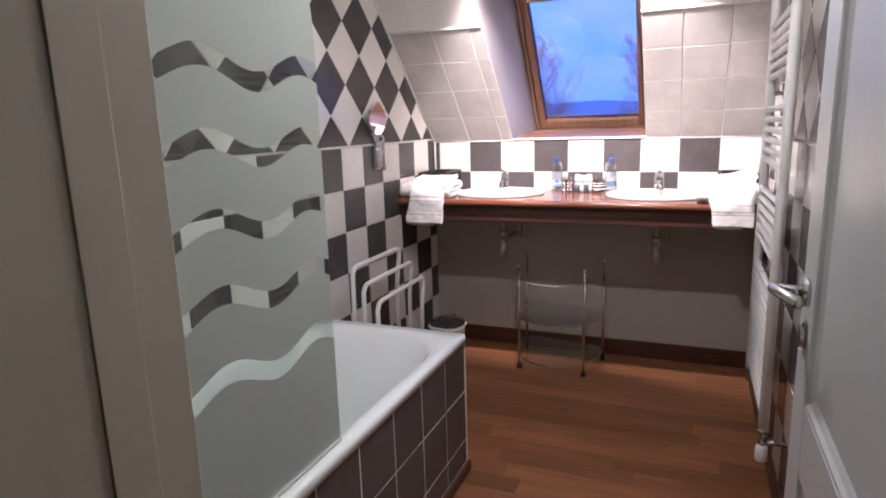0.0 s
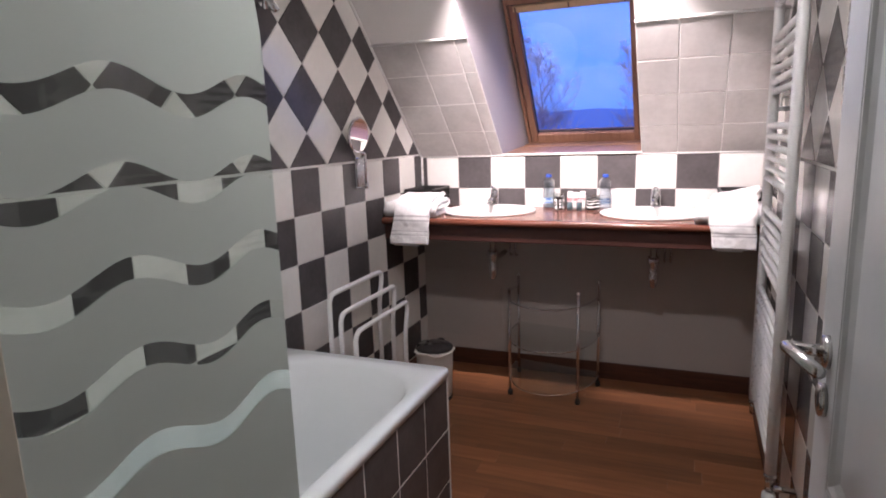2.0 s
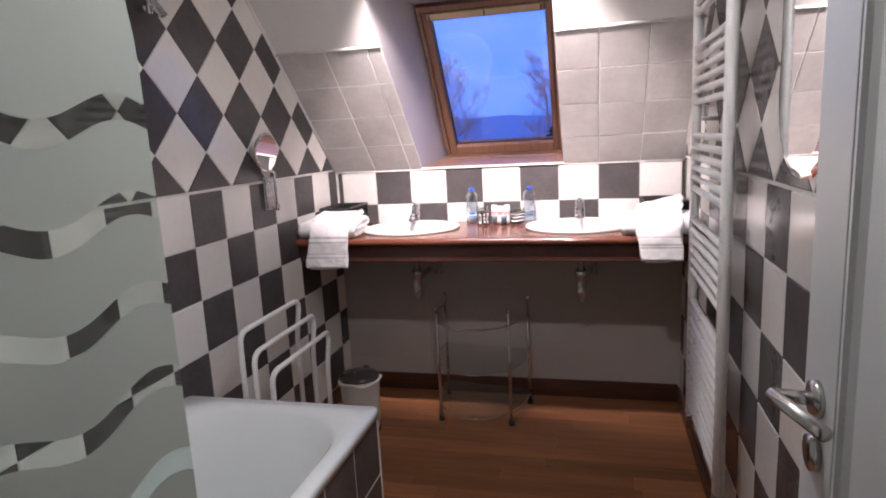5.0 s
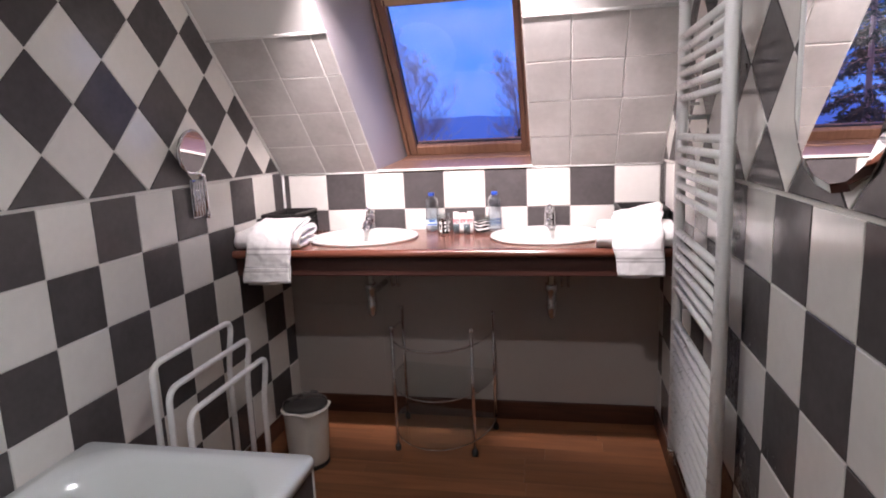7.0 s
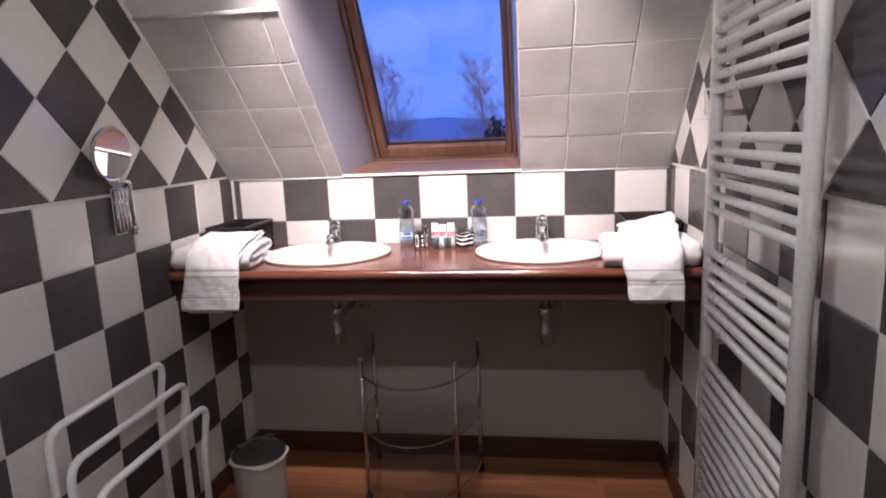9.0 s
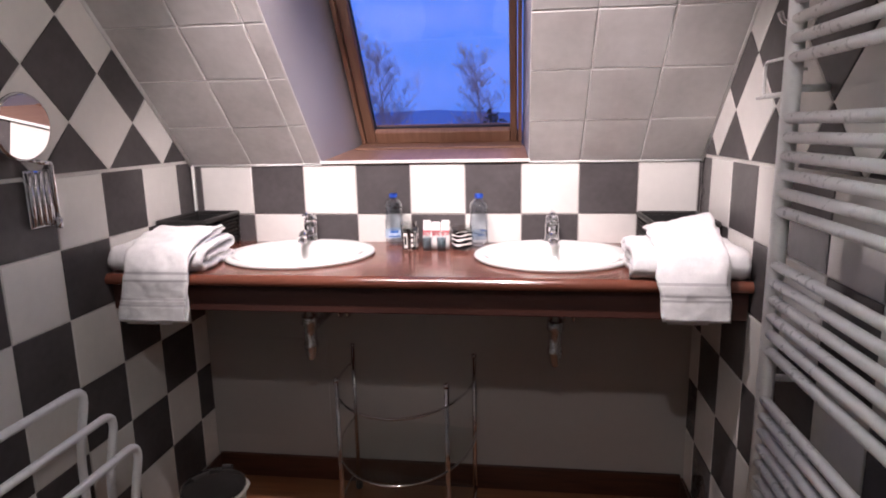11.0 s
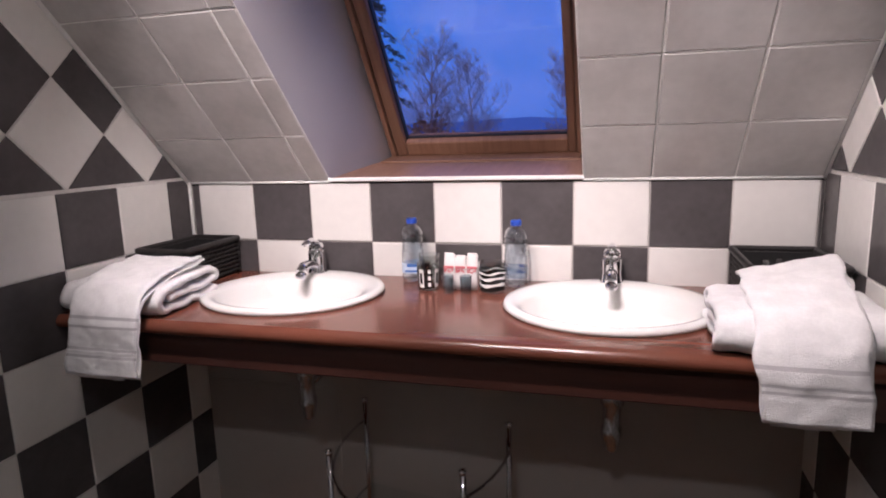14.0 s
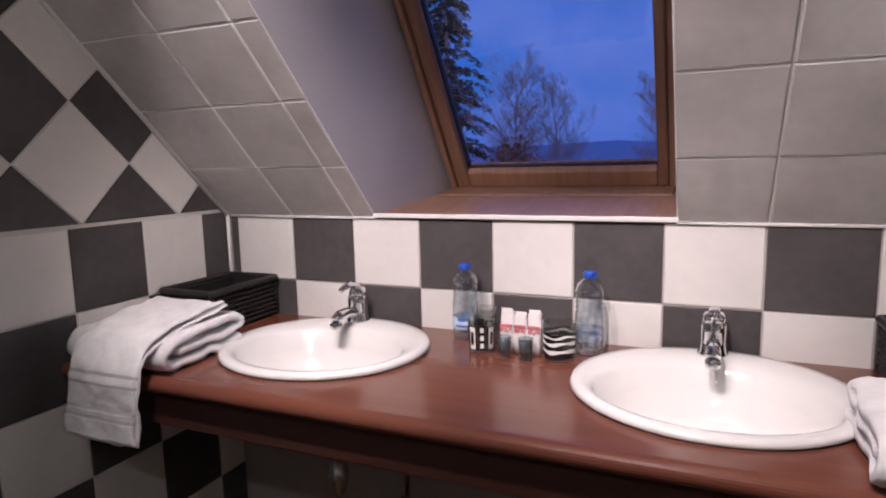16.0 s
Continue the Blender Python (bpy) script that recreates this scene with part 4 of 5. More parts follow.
def wicker_basket(x0, x1, y0, y1, h):
    g = group_ob("basket", ((x0 + x1) / 2, (y0 + y1) / 2, COUNTER))
    z0 = COUNTER + 0.001
    bm = bmesh.new()
    rows = 8
    for i in range(rows):
        z = z0 + 0.010 + i * (h - 0.024) / (rows - 1)
        pts = []
        for a, b in (((x0, y0), (x1, y0)), ((x1, y0), (x1, y1)), ((x1, y1), (x0, y1)), ((x0, y1), (x0, y0))):
            L = math.hypot(b[0] - a[0], b[1] - a[1])
            m = max(6, int(L / 0.011))
            nx, ny = -(b[1] - a[1]) / L, (b[0] - a[0]) / L
            for k in range(m):
                t = k / m
                off = 0.0036 * (1 if (k + i) % 2 else -1) + 0.005
                pts.append((a[0] + (b[0] - a[0]) * t + nx * off, a[1] + (b[1] - a[1]) * t + ny * off, z))
        add_tube(bm, pts, 0.0052, 5, False, True)
    part(bm_ob("weave", bm, WICKER, True), g)
    bm = bmesh.new()
    add_tube(bm, rounded([(x0, y0, z0 + h - 0.006), (x1, y0, z0 + h - 0.006), (x1, y1, z0 + h - 0.006), (x0, y1, z0 + h - 0.006)], 0.008, 3, True), 0.0085, 8, False, True)
    for x, y in ((x0 + 0.004, y0 + 0.004), (x1 - 0.004, y0 + 0.004), (x1 - 0.004, y1 - 0.004), (x0 + 0.004, y1 - 0.004)):
        add_tube(bm, [(x, y, z0), (x, y, z0 + h - 0.004)], 0.006, 8)
    add_box(bm, (x0 + 0.010, y0 + 0.010, z0), (x1 - 0.010, y1 - 0.010, z0 + 0.006))
    part(bm_ob("rim", bm, WICKER, True), g)
    lin = bmesh.new()
    add_box(lin, (x0 + 0.011, y0 + 0.011, z0 + 0.006), (x0 + 0.013, y1 - 0.011, z0 + h - 0.012))
    add_box(lin, (x1 - 0.013, y0 + 0.011, z0 + 0.006), (x1 - 0.011, y1 - 0.011, z0 + h - 0.012))
    add_box(lin, (x0 + 0.013, y0 + 0.011, z0 + 0.006), (x1 - 0.013, y0 + 0.013, z0 + h - 0.012))
    add_box(lin, (x0 + 0.013, y1 - 0.013, z0 + 0.006), (x1 - 0.013, y1 - 0.011, z0 + h - 0.012))
    part(bm_ob("lining", lin, BLACK), g)
    rnd = random.Random(int(x0 * 100))
    for k in range(4):
        px, py = rnd.uniform(x0 + 0.05, x1 - 0.05), rnd.uniform(y0 + 0.12, y1 - 0.04)
        f = group_ob("toiletry", (px, py, z0 + 0.006))
        part(lathe("flask", [(0.012, 0.0), (0.014, 0.003), (0.014, 0.060), (0.008, 0.070), (0.008, 0.084), (0.003, 0.085)], (px, py, z0 + 0.007), SMOKE if k % 2 else PET, None, 14), f)
        tagged(f, "small toiletry flask inside the black basket", "toiletry", "toiletries in the baskets")
    return tagged(g, "black wicker basket on the counter against the tiles", "basket", "wicker baskets")


wicker_basket(XL + 0.016, 0.142, -0.275, -0.018, 0.117)
wicker_basket(1.602, XR - 0.016, -0.268, -0.016, 0.112)


def ribbon(name, path, spans, thick, mat, seed=1, rough=0.0035, nx=26, step=0.006, bands=()):
    """Cloth of that thickness along a path in y and z; spans: left and right edge and their lift at each corner of the path."""
    corners = [Vector((0, p[0], p[1])) for p in path]
    run = [0.0]
    for p, q in zip(corners, corners[1:]):
        run.append(run[-1] + (q - p).length)
    pts = rounded([(0, p[0], p[1]) for p in path], 0.03, 8)
    dense = [pts[0]]
    for a, b in zip(pts, pts[1:]):
        m = max(1, int((b - a).length / step))
        dense += [a + (b - a) * (k + 1) / m for k in range(m)]
    n = len(dense)
    nor = []
    for i in range(n):
        t = (dense[min(i + 1, n - 1)] - dense[max(i - 1, 0)]).normalized()
        nor.append(Vector((0, -t.z, t.y)))

    def span(i):
        s = run[-1] * i / (n - 1)
        k = max(j for j in range(len(run) - 1) if run[j] <= s + 1e-9)
        t = min(1.0, (s - run[k]) / (run[k + 1] - run[k]))
        return [u + (v - u) * t for u, v in zip(spans[k], spans[k + 1])]

    loop_v, faces = [], []
    for i in range(n):
        row = []
        x0, x1, lift0, lift1 = span(i)
        for side in (1, -1):
            for j in range(nx + 1) if side > 0 else range(nx, -1, -1):
                u = j / nx
                x = x0 + (x1 - x0) * u
                edge = math.sin(math.pi * min(1, max(0, u)))
                th = thick / 2 * (0.55 + 0.45 * min(1.0, edge * 6))
                if any(lo < dense[i].z < hi for lo, hi in bands):
                    th *= 0.45
                q = Vector((x, dense[i].y, dense[i].z + lift0 + (lift1 - lift0) * u))
                d = noise.noise(q * 22 + Vector((seed, 0, 0))) * rough + noise.noise(q * 60 + Vector((0, seed, 0))) * rough * 0.4 + noise.noise(q * 8 + Vector((0, 0, seed))) * rough * 0.9
                q += nor[i] * (side * th + d)
                q.x += noise.noise(Vector((seed, dense[i].y * 14, dense[i].z * 14))) * rough * 1.5
                row.append(q)
        loop_v += row
    m = 2 * (nx + 1)
    for i in range(n - 1):
        for k in range(m):
            faces.append((i * m + k, i * m + (k + 1) % m, (i + 1) * m + (k + 1) % m, (i + 1) * m + k))
    faces.append(tuple(range(m)))
    faces.append(tuple((n - 1) * m + k for k in range(m))[::-1])
    ob = mesh_ob(name, loop_v, faces, mat, True)
    if bands:
        ob.data.materials.append(BORDER)
        for k, pl in enumerate(ob.data.polygons[:-2]):
            z = (dense[k // m].z + dense[k // m + 1].z) / 2
            if any(lo < z < hi for lo, hi in bands):
                pl.material_index = 1
    bm = bmesh.new()
    bm.from_mesh(ob.data)
    bmesh.ops.recalc_face_normals(bm, faces=bm.faces)
    bm.to_mesh(ob.data)
    bm.free()
    return ob


def folded_towel(xb, xf, yb, yf, h, seed, place):
    """A bath towel folded over twice; xb and xf: its edges at the back and at the front."""
    g = group_ob("folded_towel", place)
    t = h / 3.3
    z = COUNTER + 0.002
    path = [(yb, z + t * 0.5), (yf + t, z + t * 0.5), (yf + t * 0.2, z + t * 1.4), (yf + t, z + h - t * 0.5), (yb - 0.01, z + h - t * 0.5), (yb + 0.012, z + h - t * 1.1), (yb - 0.02, z + h * 0.5), (yf + t * 2.0, z + h * 0.5)]
    b, f = (*xb, 0, 0), (*xf, 0, 0)
    inner = (xf[0] + 0.004, xf[1] - 0.006, 0, 0)
    part(ribbon("bath_towel", path, [b, f, f, f, b, b, b, inner], t * 0.96, TERRY, seed, 0.0062), g)
    return g


def hung_towel(path, spans, seed, bands):
    """A hand towel folded in three: the outer fold with thin shade-grey lines edging its woven bands, and two inner
    folds showing past it.
    """
    ob = ribbon("hand_towel", path, spans, 0.009, TERRY, seed, 0.0060, bands=bands)
    for k, (dx0, dx1, drop) in enumerate(((0.004, 0.006, -0.005), (0.016, -0.050, -0.014))):
        off = 0.0085 * (k + 1)
        under = [(y + off * 0.9, z - off) for y, z in path[:-1]] + [(path[-1][0] + off, path[-1][1] + drop)]
        part(ribbon("inner_fold", under, [(s[0] + dx0, s[1] + dx1, s[2], s[3]) for s in spans], 0.007, TERRY, seed + k + 1, 0.0060), ob)
    return ob


lt = folded_towel((XL + 0.012, 0.250), (XL + 0.016, 0.272), -0.29, -0.548, 0.080, 3, (0.1, -0.4, COUNTER))
tagged(lt, "thick white terry bath towel folded on the counter", "towel", "folded bath towels")
rt = folded_towel((1.505, XR - 0.018), (1.492, XR - 0.020), -0.30, -0.560, 0.078, 9, (1.66, -0.4, COUNTER))
tagged(rt, "thick white terry bath towel folded on the counter", "towel", "folded bath towels")
lh = hung_towel([(-0.33, 1.090), (-0.45, 1.082), (-0.560, 1.058), (-0.602, 1.010), (-0.612, 0.858)],
                [(0.015, 0.236, -0.004, 0.003), (0.030, 0.245, 0, 0), (0.055, 0.250, 0, 0), (0.064, 0.254, 0, 0), (0.036, 0.244, 0, 0)], 21, ((0.994, 1.000), (0.974, 0.980), (0.920, 0.926), (0.902, 0.908)))
tagged(lh, "white hand towel draped over the folded bath towel", "towel", "draped hand towels")
rh = hung_towel([(-0.28, 1.100), (-0.42, 1.086), (-0.550, 1.062), (-0.600, 1.012), (-0.612, 0.890)],
                [(1.572, 1.765, -0.018, 0.024), (1.560, 1.745, -0.004, 0.012), (1.552, 1.732, 0, 0), (1.551, 1.727, 0, 0), (1.566, 1.733, 0, 0)], 31, ((1.000, 1.006), (0.984, 0.990), (0.951, 0.957), (0.938, 0.944)))
tagged(rh, "white hand towel draped over the folded bath towel", "towel", "draped hand towels")

# ---- below the counter ----
trolley = group_ob("trolley", (0.80, -0.28, 0))
posts = [(0.970, -0.398), (0.607, -0.382), (1.036, -0.130), (0.572, -0.060)]
for x, y in posts:
    bm = bmesh.new()
    add_tube(bm, [(x, y, 0.028), (x, y, 0.592)], 0.0082, 12)
    add_lathe(bm, [(0.0095, 0.588), (0.0105, 0.592), (0.0105, 0.600), (0.004, 0.604)], (x, y, 0), 12)
    part(bm_ob("post", bm, CHROME, True), trolley)


def arc(z, out=0.0):
    pts = []
    for k in range(29):
        a = math.pi - 0.30 + (math.pi + 0.38) * k / 28
        pts.append((0.800 + (0.242 + out) * math.cos(a), -0.155 + (0.350 + out) * math.sin(a), z))
    return pts


for z in (0.527, 0.302, 0.076):
    bm = bmesh.new()
    add_tube(bm, arc(z), 0.0042, 8)
    part(bm_ob("rail", bm, CHROME, True), trolley)
for z in (0.306, 0.080):
    poly = [(p[0], p[1]) for p in arc(0, -0.006)]
    part(prism("glass_shelf", poly, 2, z, z + 0.006, SHELFGLASS), trolley)
for x, y in posts:
    part(lathe("foot", [(0.008, 0.001), (0.014, 0.004), (0.014, 0.024), (0.010, 0.032)], (x, y, 0), BLACK, None, 12), trolley)
tagged(trolley, "half round chrome trolley with clear glass shelves", "trolley")

bin_ob = group_ob("pedal_bin", (0.232, -0.532, 0))
bx, by = 0.232, -0.532
part(lathe("body", [(0.080, 0.004), (0.086, 0.010), (0.092, 0.10), (0.098, 0.250), (0.100, 0.280), (0.094, 0.280), (0.090, 0.10), (0.08, 0.02)], (bx, by, 0), BINBODY, None, 36), bin_ob)
part(lathe("lid", [(0.098, 0.272), (0.100, 0.278), (0.099, 0.290), (0.085, 0.302), (0.045, 0.309), (0.004, 0.311)], (bx, by, 0), SMOKE, None, 36), bin_ob)
bm = bmesh.new()
pts = [(bx + (0.1045 + 0.002 * math.sin(5 * a)) * math.cos(a), by + (0.1045 + 0.002 * math.sin(5 * a)) * math.sin(a), 0.270 + 0.006 * math.sin(3 * a + 1) + 0.003 * math.sin(7 * a)) for a in [2 * math.pi * k / 48 for k in range(48)]]
add_tube(bm, pts, 0.006, 6, False, True)
part(bm_ob("bag_edge", bm, surf("white_bin_bag", (0.74, 0.70, 0.64), 0.35, 0, 0.08, 30, 90, 0.3), True), bin_ob)
part(lathe("base_ring", [(0.088, 0.0), (0.090, 0.002), (0.090, 0.016), (0.086, 0.020)], (bx, by, 0), BLACK, None, 36), bin_ob)
part(box("pedal", (bx - 0.02, by - 0.118, 0.010), (bx + 0.02, by - 0.082, 0.018), STEEL, 0.004), bin_ob)
part(box("hinge", (bx - 0.018, by + 0.092, 0.22), (bx + 0.018, by + 0.108, 0.302), SMOKE, 0.004), bin_ob)
tagged(bin_ob, "small cream pedal bin with a dark lid and white bag", "bin")

# free-standing towel rack of three stepped hoops
rack = group_ob("towel_rack", (0.17, -1.08, 0))
for x, ya, yb, z in ((0.138, -1.365, -0.900, 0.782), (0.196, -1.380, -0.884, 0.712), (0.270, -1.398, -0.908, 0.648)):
    part(tube("hoop", rounded([(x, ya, 0.012), (x, ya - 0.004, 0.30), (x, ya, z), (x, yb, z), (x, yb - 0.045, z - 0.15), (x, yb - 0.052, 0.012)], 0.05, 8), 0.0102, WHITEMETAL, None, 12), rack)
for y in (-1.375, -0.950):
    part(tube("foot_bar", [(0.03, y, 0.012), (0.32, y - 0.01, 0.012)], 0.0115, WHITEMETAL, None, 10), rack)
tagged(rack, "white tubular towel stand with three stepped rails", "towel rack")

# ---- shaving mirror ----
shave = group_ob("shaving_mirror", (XL, -0.79, 1.24))
bm = bmesh.new()
add_box(bm, (XL + 0.006, -0.806, 1.158), (XL + 0.014, -0.708, 1.306), 0.003)
for k in range(4):
    y = -0.797 + k * 0.0180
    add_tube(bm, [(XL + 0.018, y, 1.164), (XL + 0.018, y, 1.300)], 0.0075, 10)
add_tube(bm, rounded([(XL + 0.022, -0.722, 1.17), (XL + 0.022, -0.722, 1.322), (XL + 0.034, -0.775, 1.326)], 0.012), 0.0065, 10)
add_tube(bm, [(XL + 0.022, -0.722, 1.150), (XL + 0.022, -0.722, 1.178)], 0.010, 12)
part(bm_ob("arm", bm, CHROME, True), shave)
DISC = (0.012, -0.832, 1.412)
disc_m = look(DISC, (DISC[0] + 1.0, DISC[1] - 0.06, DISC[2] - 0.10))
bm = bmesh.new()
add_lathe(bm, [(0.072, -0.008), (0.080, -0.006), (0.083, 0.0), (0.080, 0.005), (0.076, 0.006)], (0, 0, 0), 40)
bm.transform(disc_m @ Matrix.Scale(-1, 4, (0, 0, 1)))
part(bm_ob("ring", bm, CHROME, True), shave)
bm = bmesh.new()
add_lathe(bm, [(0.0765, 0.0062), (0.0760, 0.0072)], (0, 0, 0), 40)
bm.transform(disc_m @ Matrix.Scale(-1, 4, (0, 0, 1)))
part(bm_ob("mirror_face", bm, MIRROR, False), shave)
part(tube("neck", [(XL + 0.034, -0.775, 1.326), (DISC[0] - 0.012, -0.815, 1.334)], 0.005, CHROME, None, 10), shave)
tagged(shave, "round chrome swing-arm shaving mirror on the tiles", "shaving mirror")

# ---- towel radiator ----
radiator = group_ob("towel_radiator", (1.735, -1.13, 0.3))
RX, RY0, RY1 = 1.735, -0.850, -1.412
for y in (RY0, RY1):
    bm = bmesh.new()
    lp = [[(RX + 0.017 * math.cos(a), y + 0.021 * math.sin(a), z) for a in [2 * math.pi * k / 16 for k in range(16)]] for z in (0.335, 0.338, 2.045, 2.05)]
    for i in (0, 3):
        lp[i] = [(RX + (q[0] - RX) * 0.8, y + (q[1] - y) * 0.8, q[2]) for q in lp[i]]
    rings = [[bm.verts.new(q) for q in r] for r in lp]
    for a, b in zip(rings, rings[1:]):
        for k in range(16):
            bm.faces.new((a[k], a[(k + 1) % 16], b[(k + 1) % 16], b[k]))
    bm.faces.new(rings[0])
    bm.faces.new(rings[-1])
    part(bm_ob("post", bm, WHITEMETAL, True), radiator)
levels = [1.513 + 0.0364 * k for k in range(6)] + [1.808 + 0.0364 * k for k in range(6)] + [1.210 + 0.0374 * k for k in range(6)] + [0.908 + 0.0376 * k for k in range(6)] + [0.795 - 0.0375 * k for k in range(12)]
for z in levels:
    part(tube("bar", [(RX - 0.004, RY0 - 0.008, z), (RX - 0.004, RY1 + 0.008, z)], 0.0112, WHITEMETAL, None, 10), radiator)
for z in (0.84, 1.455):
    part(tube("bracket", [(RX + 0.008, RY0 + 0.004, z), (XR - 0.005, RY0 + 0.004, z)], 0.008, WHITEMETAL, None, 10), radiator)
for y in (RY0, RY1):
    bm = bmesh.new()
    add_tube(bm, [(RX, y, 0.336), (RX, y, 0.275)], 0.013, 12)
    add_tube(bm, [(RX, y, 0.285), (XR - 0.004, y, 0.285)], 0.009, 10)
    add_lathe(bm, [(0.017, 0.318), (0.019, 0.322), (0.019, 0.330), (0.014, 0.334)], (RX, y, 0), 12)
    part(bm_ob("valve", bm, STEEL, True), radiator)
part(lathe("valve_head", [(0.017, 0.215), (0.020, 0.220), (0.020, 0.262), (0.016, 0.270)], (RX, RY1, 0), WHITEMETAL, None, 18), radiator)
tagged(radiator, "tall white ladder towel radiator on the tiled wall", "radiator")

loop_ob = group_ob("wire_holder", (XR, -0.66, 1.48))
bm = bmesh.new()
add_tube(bm, rounded([(1.775, -0.592, 1.528), (1.775, -0.740, 1.528), (1.775, -0.740, 1.452), (1.775, -0.592, 1.452)], 0.015, 5, True), 0.0038, 8, False, True)
add_tube(bm, [(1.760, -0.596, 1.446), (1.760, -0.740, 1.446)], 0.0036, 8)
for z in (1.50, 1.455):
    add_tube(bm, [(1.775, -0.736, z), (XR - 0.003, -0.736, z)], 0.0035, 8)
part(bm_ob("wire", bm, WHITEMETAL, True), loop_ob)
tagged(loop_ob, "white wire holder fixed beside the radiator", "wire holder")
hook = group_ob("robe_hook", (XR, -0.68, 1.60))
bm = bmesh.new()
add_tube(bm, rounded([(XR - 0.005, -0.70, 1.605), (XR - 0.045, -0.70, 1.600), (XR - 0.055, -0.70, 1.625)], 0.012), 0.006, 10)
add_tube(bm, [(XR - 0.004, -0.70, 1.605), (XR - 0.012, -0.70, 1.605)], 0.016, 16)
part(bm_ob("hook", bm, CHROME, True), hook)
tagged(hook, "small chrome robe hook on the tiles", "hook")

# ---- wall mirror ----
wall_mirror = group_ob("wall_mirror", (XR, -1.80, 1.6))
MY, MW, MB, MT = -1.800, 0.195, 1.372, 2.02
half = [(0.0, MB - 0.062), (0.07, MB - 0.052), (0.13, MB - 0.022), (0.165, MB + 0.018), (0.188, MB + 0.060), (MW, MB + 0.12), (MW - 0.004, 1.62), (MW, 1.80), (MW - 0.015, MT - 0.06), (0.12, MT), (0.0, MT + 0.012)]
outl = [(MY + a, b) for a, b in half] + [(MY - a, b) for a, b in reversed(half[1:-1])]
cen = (MY, 1.65)
inn = [(cen[0] + (a - cen[0]) * 0.91, cen[1] + (b - cen[1]) * 0.955) for a, b in outl]
part(loft("bevel", [[(XR - 0.0065, a, b) for a, b in outl], [(XR - 0.009, a, b) for a, b in outl], [(XR - 0.013, a, b) for a, b in inn]], MIRROR, None, (True, False), False), wall_mirror)
part(mesh_ob("glass", [(XR - 0.0131, a, b) for a, b in inn], [tuple(range(len(inn)))], MIRROR), wall_mirror)
tagged(wall_mirror, "frameless shield-shaped mirror hung on the checker tiles", "mirror")

# ---- door ----
door = group_ob("door_1", (1.716, DOOR_Y + 0.008, 0))
DL, DT = 0.795, 0.040
leaf = bmesh.new()
Z = [0.008, 0.20, 0.745, 0.865, 1.91, 2.04]
Y = [0.0, 0.115, DL - 0.115, DL]
add_box(leaf, (-DT, Y[0], Z[0]), (0, Y[1], Z[-1]), 0.002)
add_box(leaf, (-DT, Y[2], Z[0]), (0, Y[3], Z[-1]), 0.002)
for za, zb in ((Z[0], Z[1]), (Z[2], Z[3]), (Z[4], Z[5])):
    add_box(leaf, (-DT + 0.0002, Y[1], za), (-0.0002, Y[2], zb))
bm_ob("leaf", leaf, DOORPAINT, False, door)
for za, zb in ((Z[1], Z[2]), (Z[3], Z[4])):
    box("door_panel", (-DT + 0.012, Y[1], za), (-0.012, Y[2], zb), DOORPAINT, 0.0, door)
    bm = bmesh.new()
    steps = ((0.0, 0.0015), (0.010, 0.0005), (0.016, 0.006), (0.028, 0.0125))
    for face in (-1, 1):
        lp = []
        for ins, dep in steps:
            x = -DT + dep if face < 0 else -dep
            lp.append([bm.verts.new(q) for q in ((x, Y[1] + ins, za + ins), (x, Y[2] - ins, za + ins), (x, Y[2] - ins, zb - ins), (x, Y[1] + ins, zb - ins))])
        for a, b in zip(lp, lp[1:]):
            for k in range(4):
                bm.faces.new((a[k], a[(k + 1) % 4], b[(k + 1) % 4], b[k]))
    bm_ob("moulding", bm, DOORPAINT, False, door)
handle = group_ob("handle")
handle.parent = door
HY, HZ = DL - 0.058, 1.062
for face in (-1, 1):
    x0 = -DT if face < 0 else 0
    bm = bmesh.new()
    add_tube(bm, [(x0, HY, HZ), (x0 + face * 0.009, HY, HZ)], [0.0265, 0.0255], 28)
    add_tube(bm, [(x0, HY, HZ - 0.078), (x0 + face * 0.009, HY, HZ - 0.078)], [0.0265, 0.0255], 28)
    add_tube(bm, rounded([(x0, HY, HZ), (x0 + face * 0.058, HY, HZ + 0.004), (x0 + face * 0.036, HY - 0.132, HZ + 0.014)], 0.004, 3), 0.0098, 14)
    ob = bm_ob("lever", bm, STEEL, True, handle)
    ky = box("keyhole", (min(x0 + face * 0.0088, x0 + face * 0.0098), HY - 0.003, HZ - 0.090), (max(x0 + face * 0.0088, x0 + face * 0.0098), HY + 0.003, HZ - 0.066), BLACK, 0.0, handle)
door.rotation_euler = (0, 0, radians(0.1))
tagged(door, "white panelled door standing open with a steel lever handle", kind="structure")

# ---- ceiling lamps ----


def spot_lamp(place, spread):
    g = group_ob("ceiling_lamp", place)
    x, y, z = place
    bm = bmesh.new()
    add_box(bm, (x - spread - 0.05, y - 0.025, z - 0.028), (x + spread + 0.05, y + 0.025, z - 0.001), 0.004)
    part(bm_ob("bar", bm, STEEL), g)
    for dx in (-spread, 0.0, spread):
        bm = bmesh.new()
        add_tube(bm, [(x + dx, y, z - 0.028), (x + dx, y, z - 0.060)], 0.007, 10)
        add_lathe(bm, [(0.016, -0.055), (0.026, -0.065), (0.030, -0.118), (0.028, -0.118), (0.022, -0.070)], (x + dx, y, z), 20)
        part(bm_ob("head", bm, STEEL, True), g)
        part(lathe("bulb", [(0.027, -0.116), (0.027, -0.118), (0.010, -0.121)], (x + dx, y, z), LAMPGLASS, None, 20), g)
    return tagged(g, "ceiling lamp bar with three small lit spots", "lamp", "ceiling lamps")


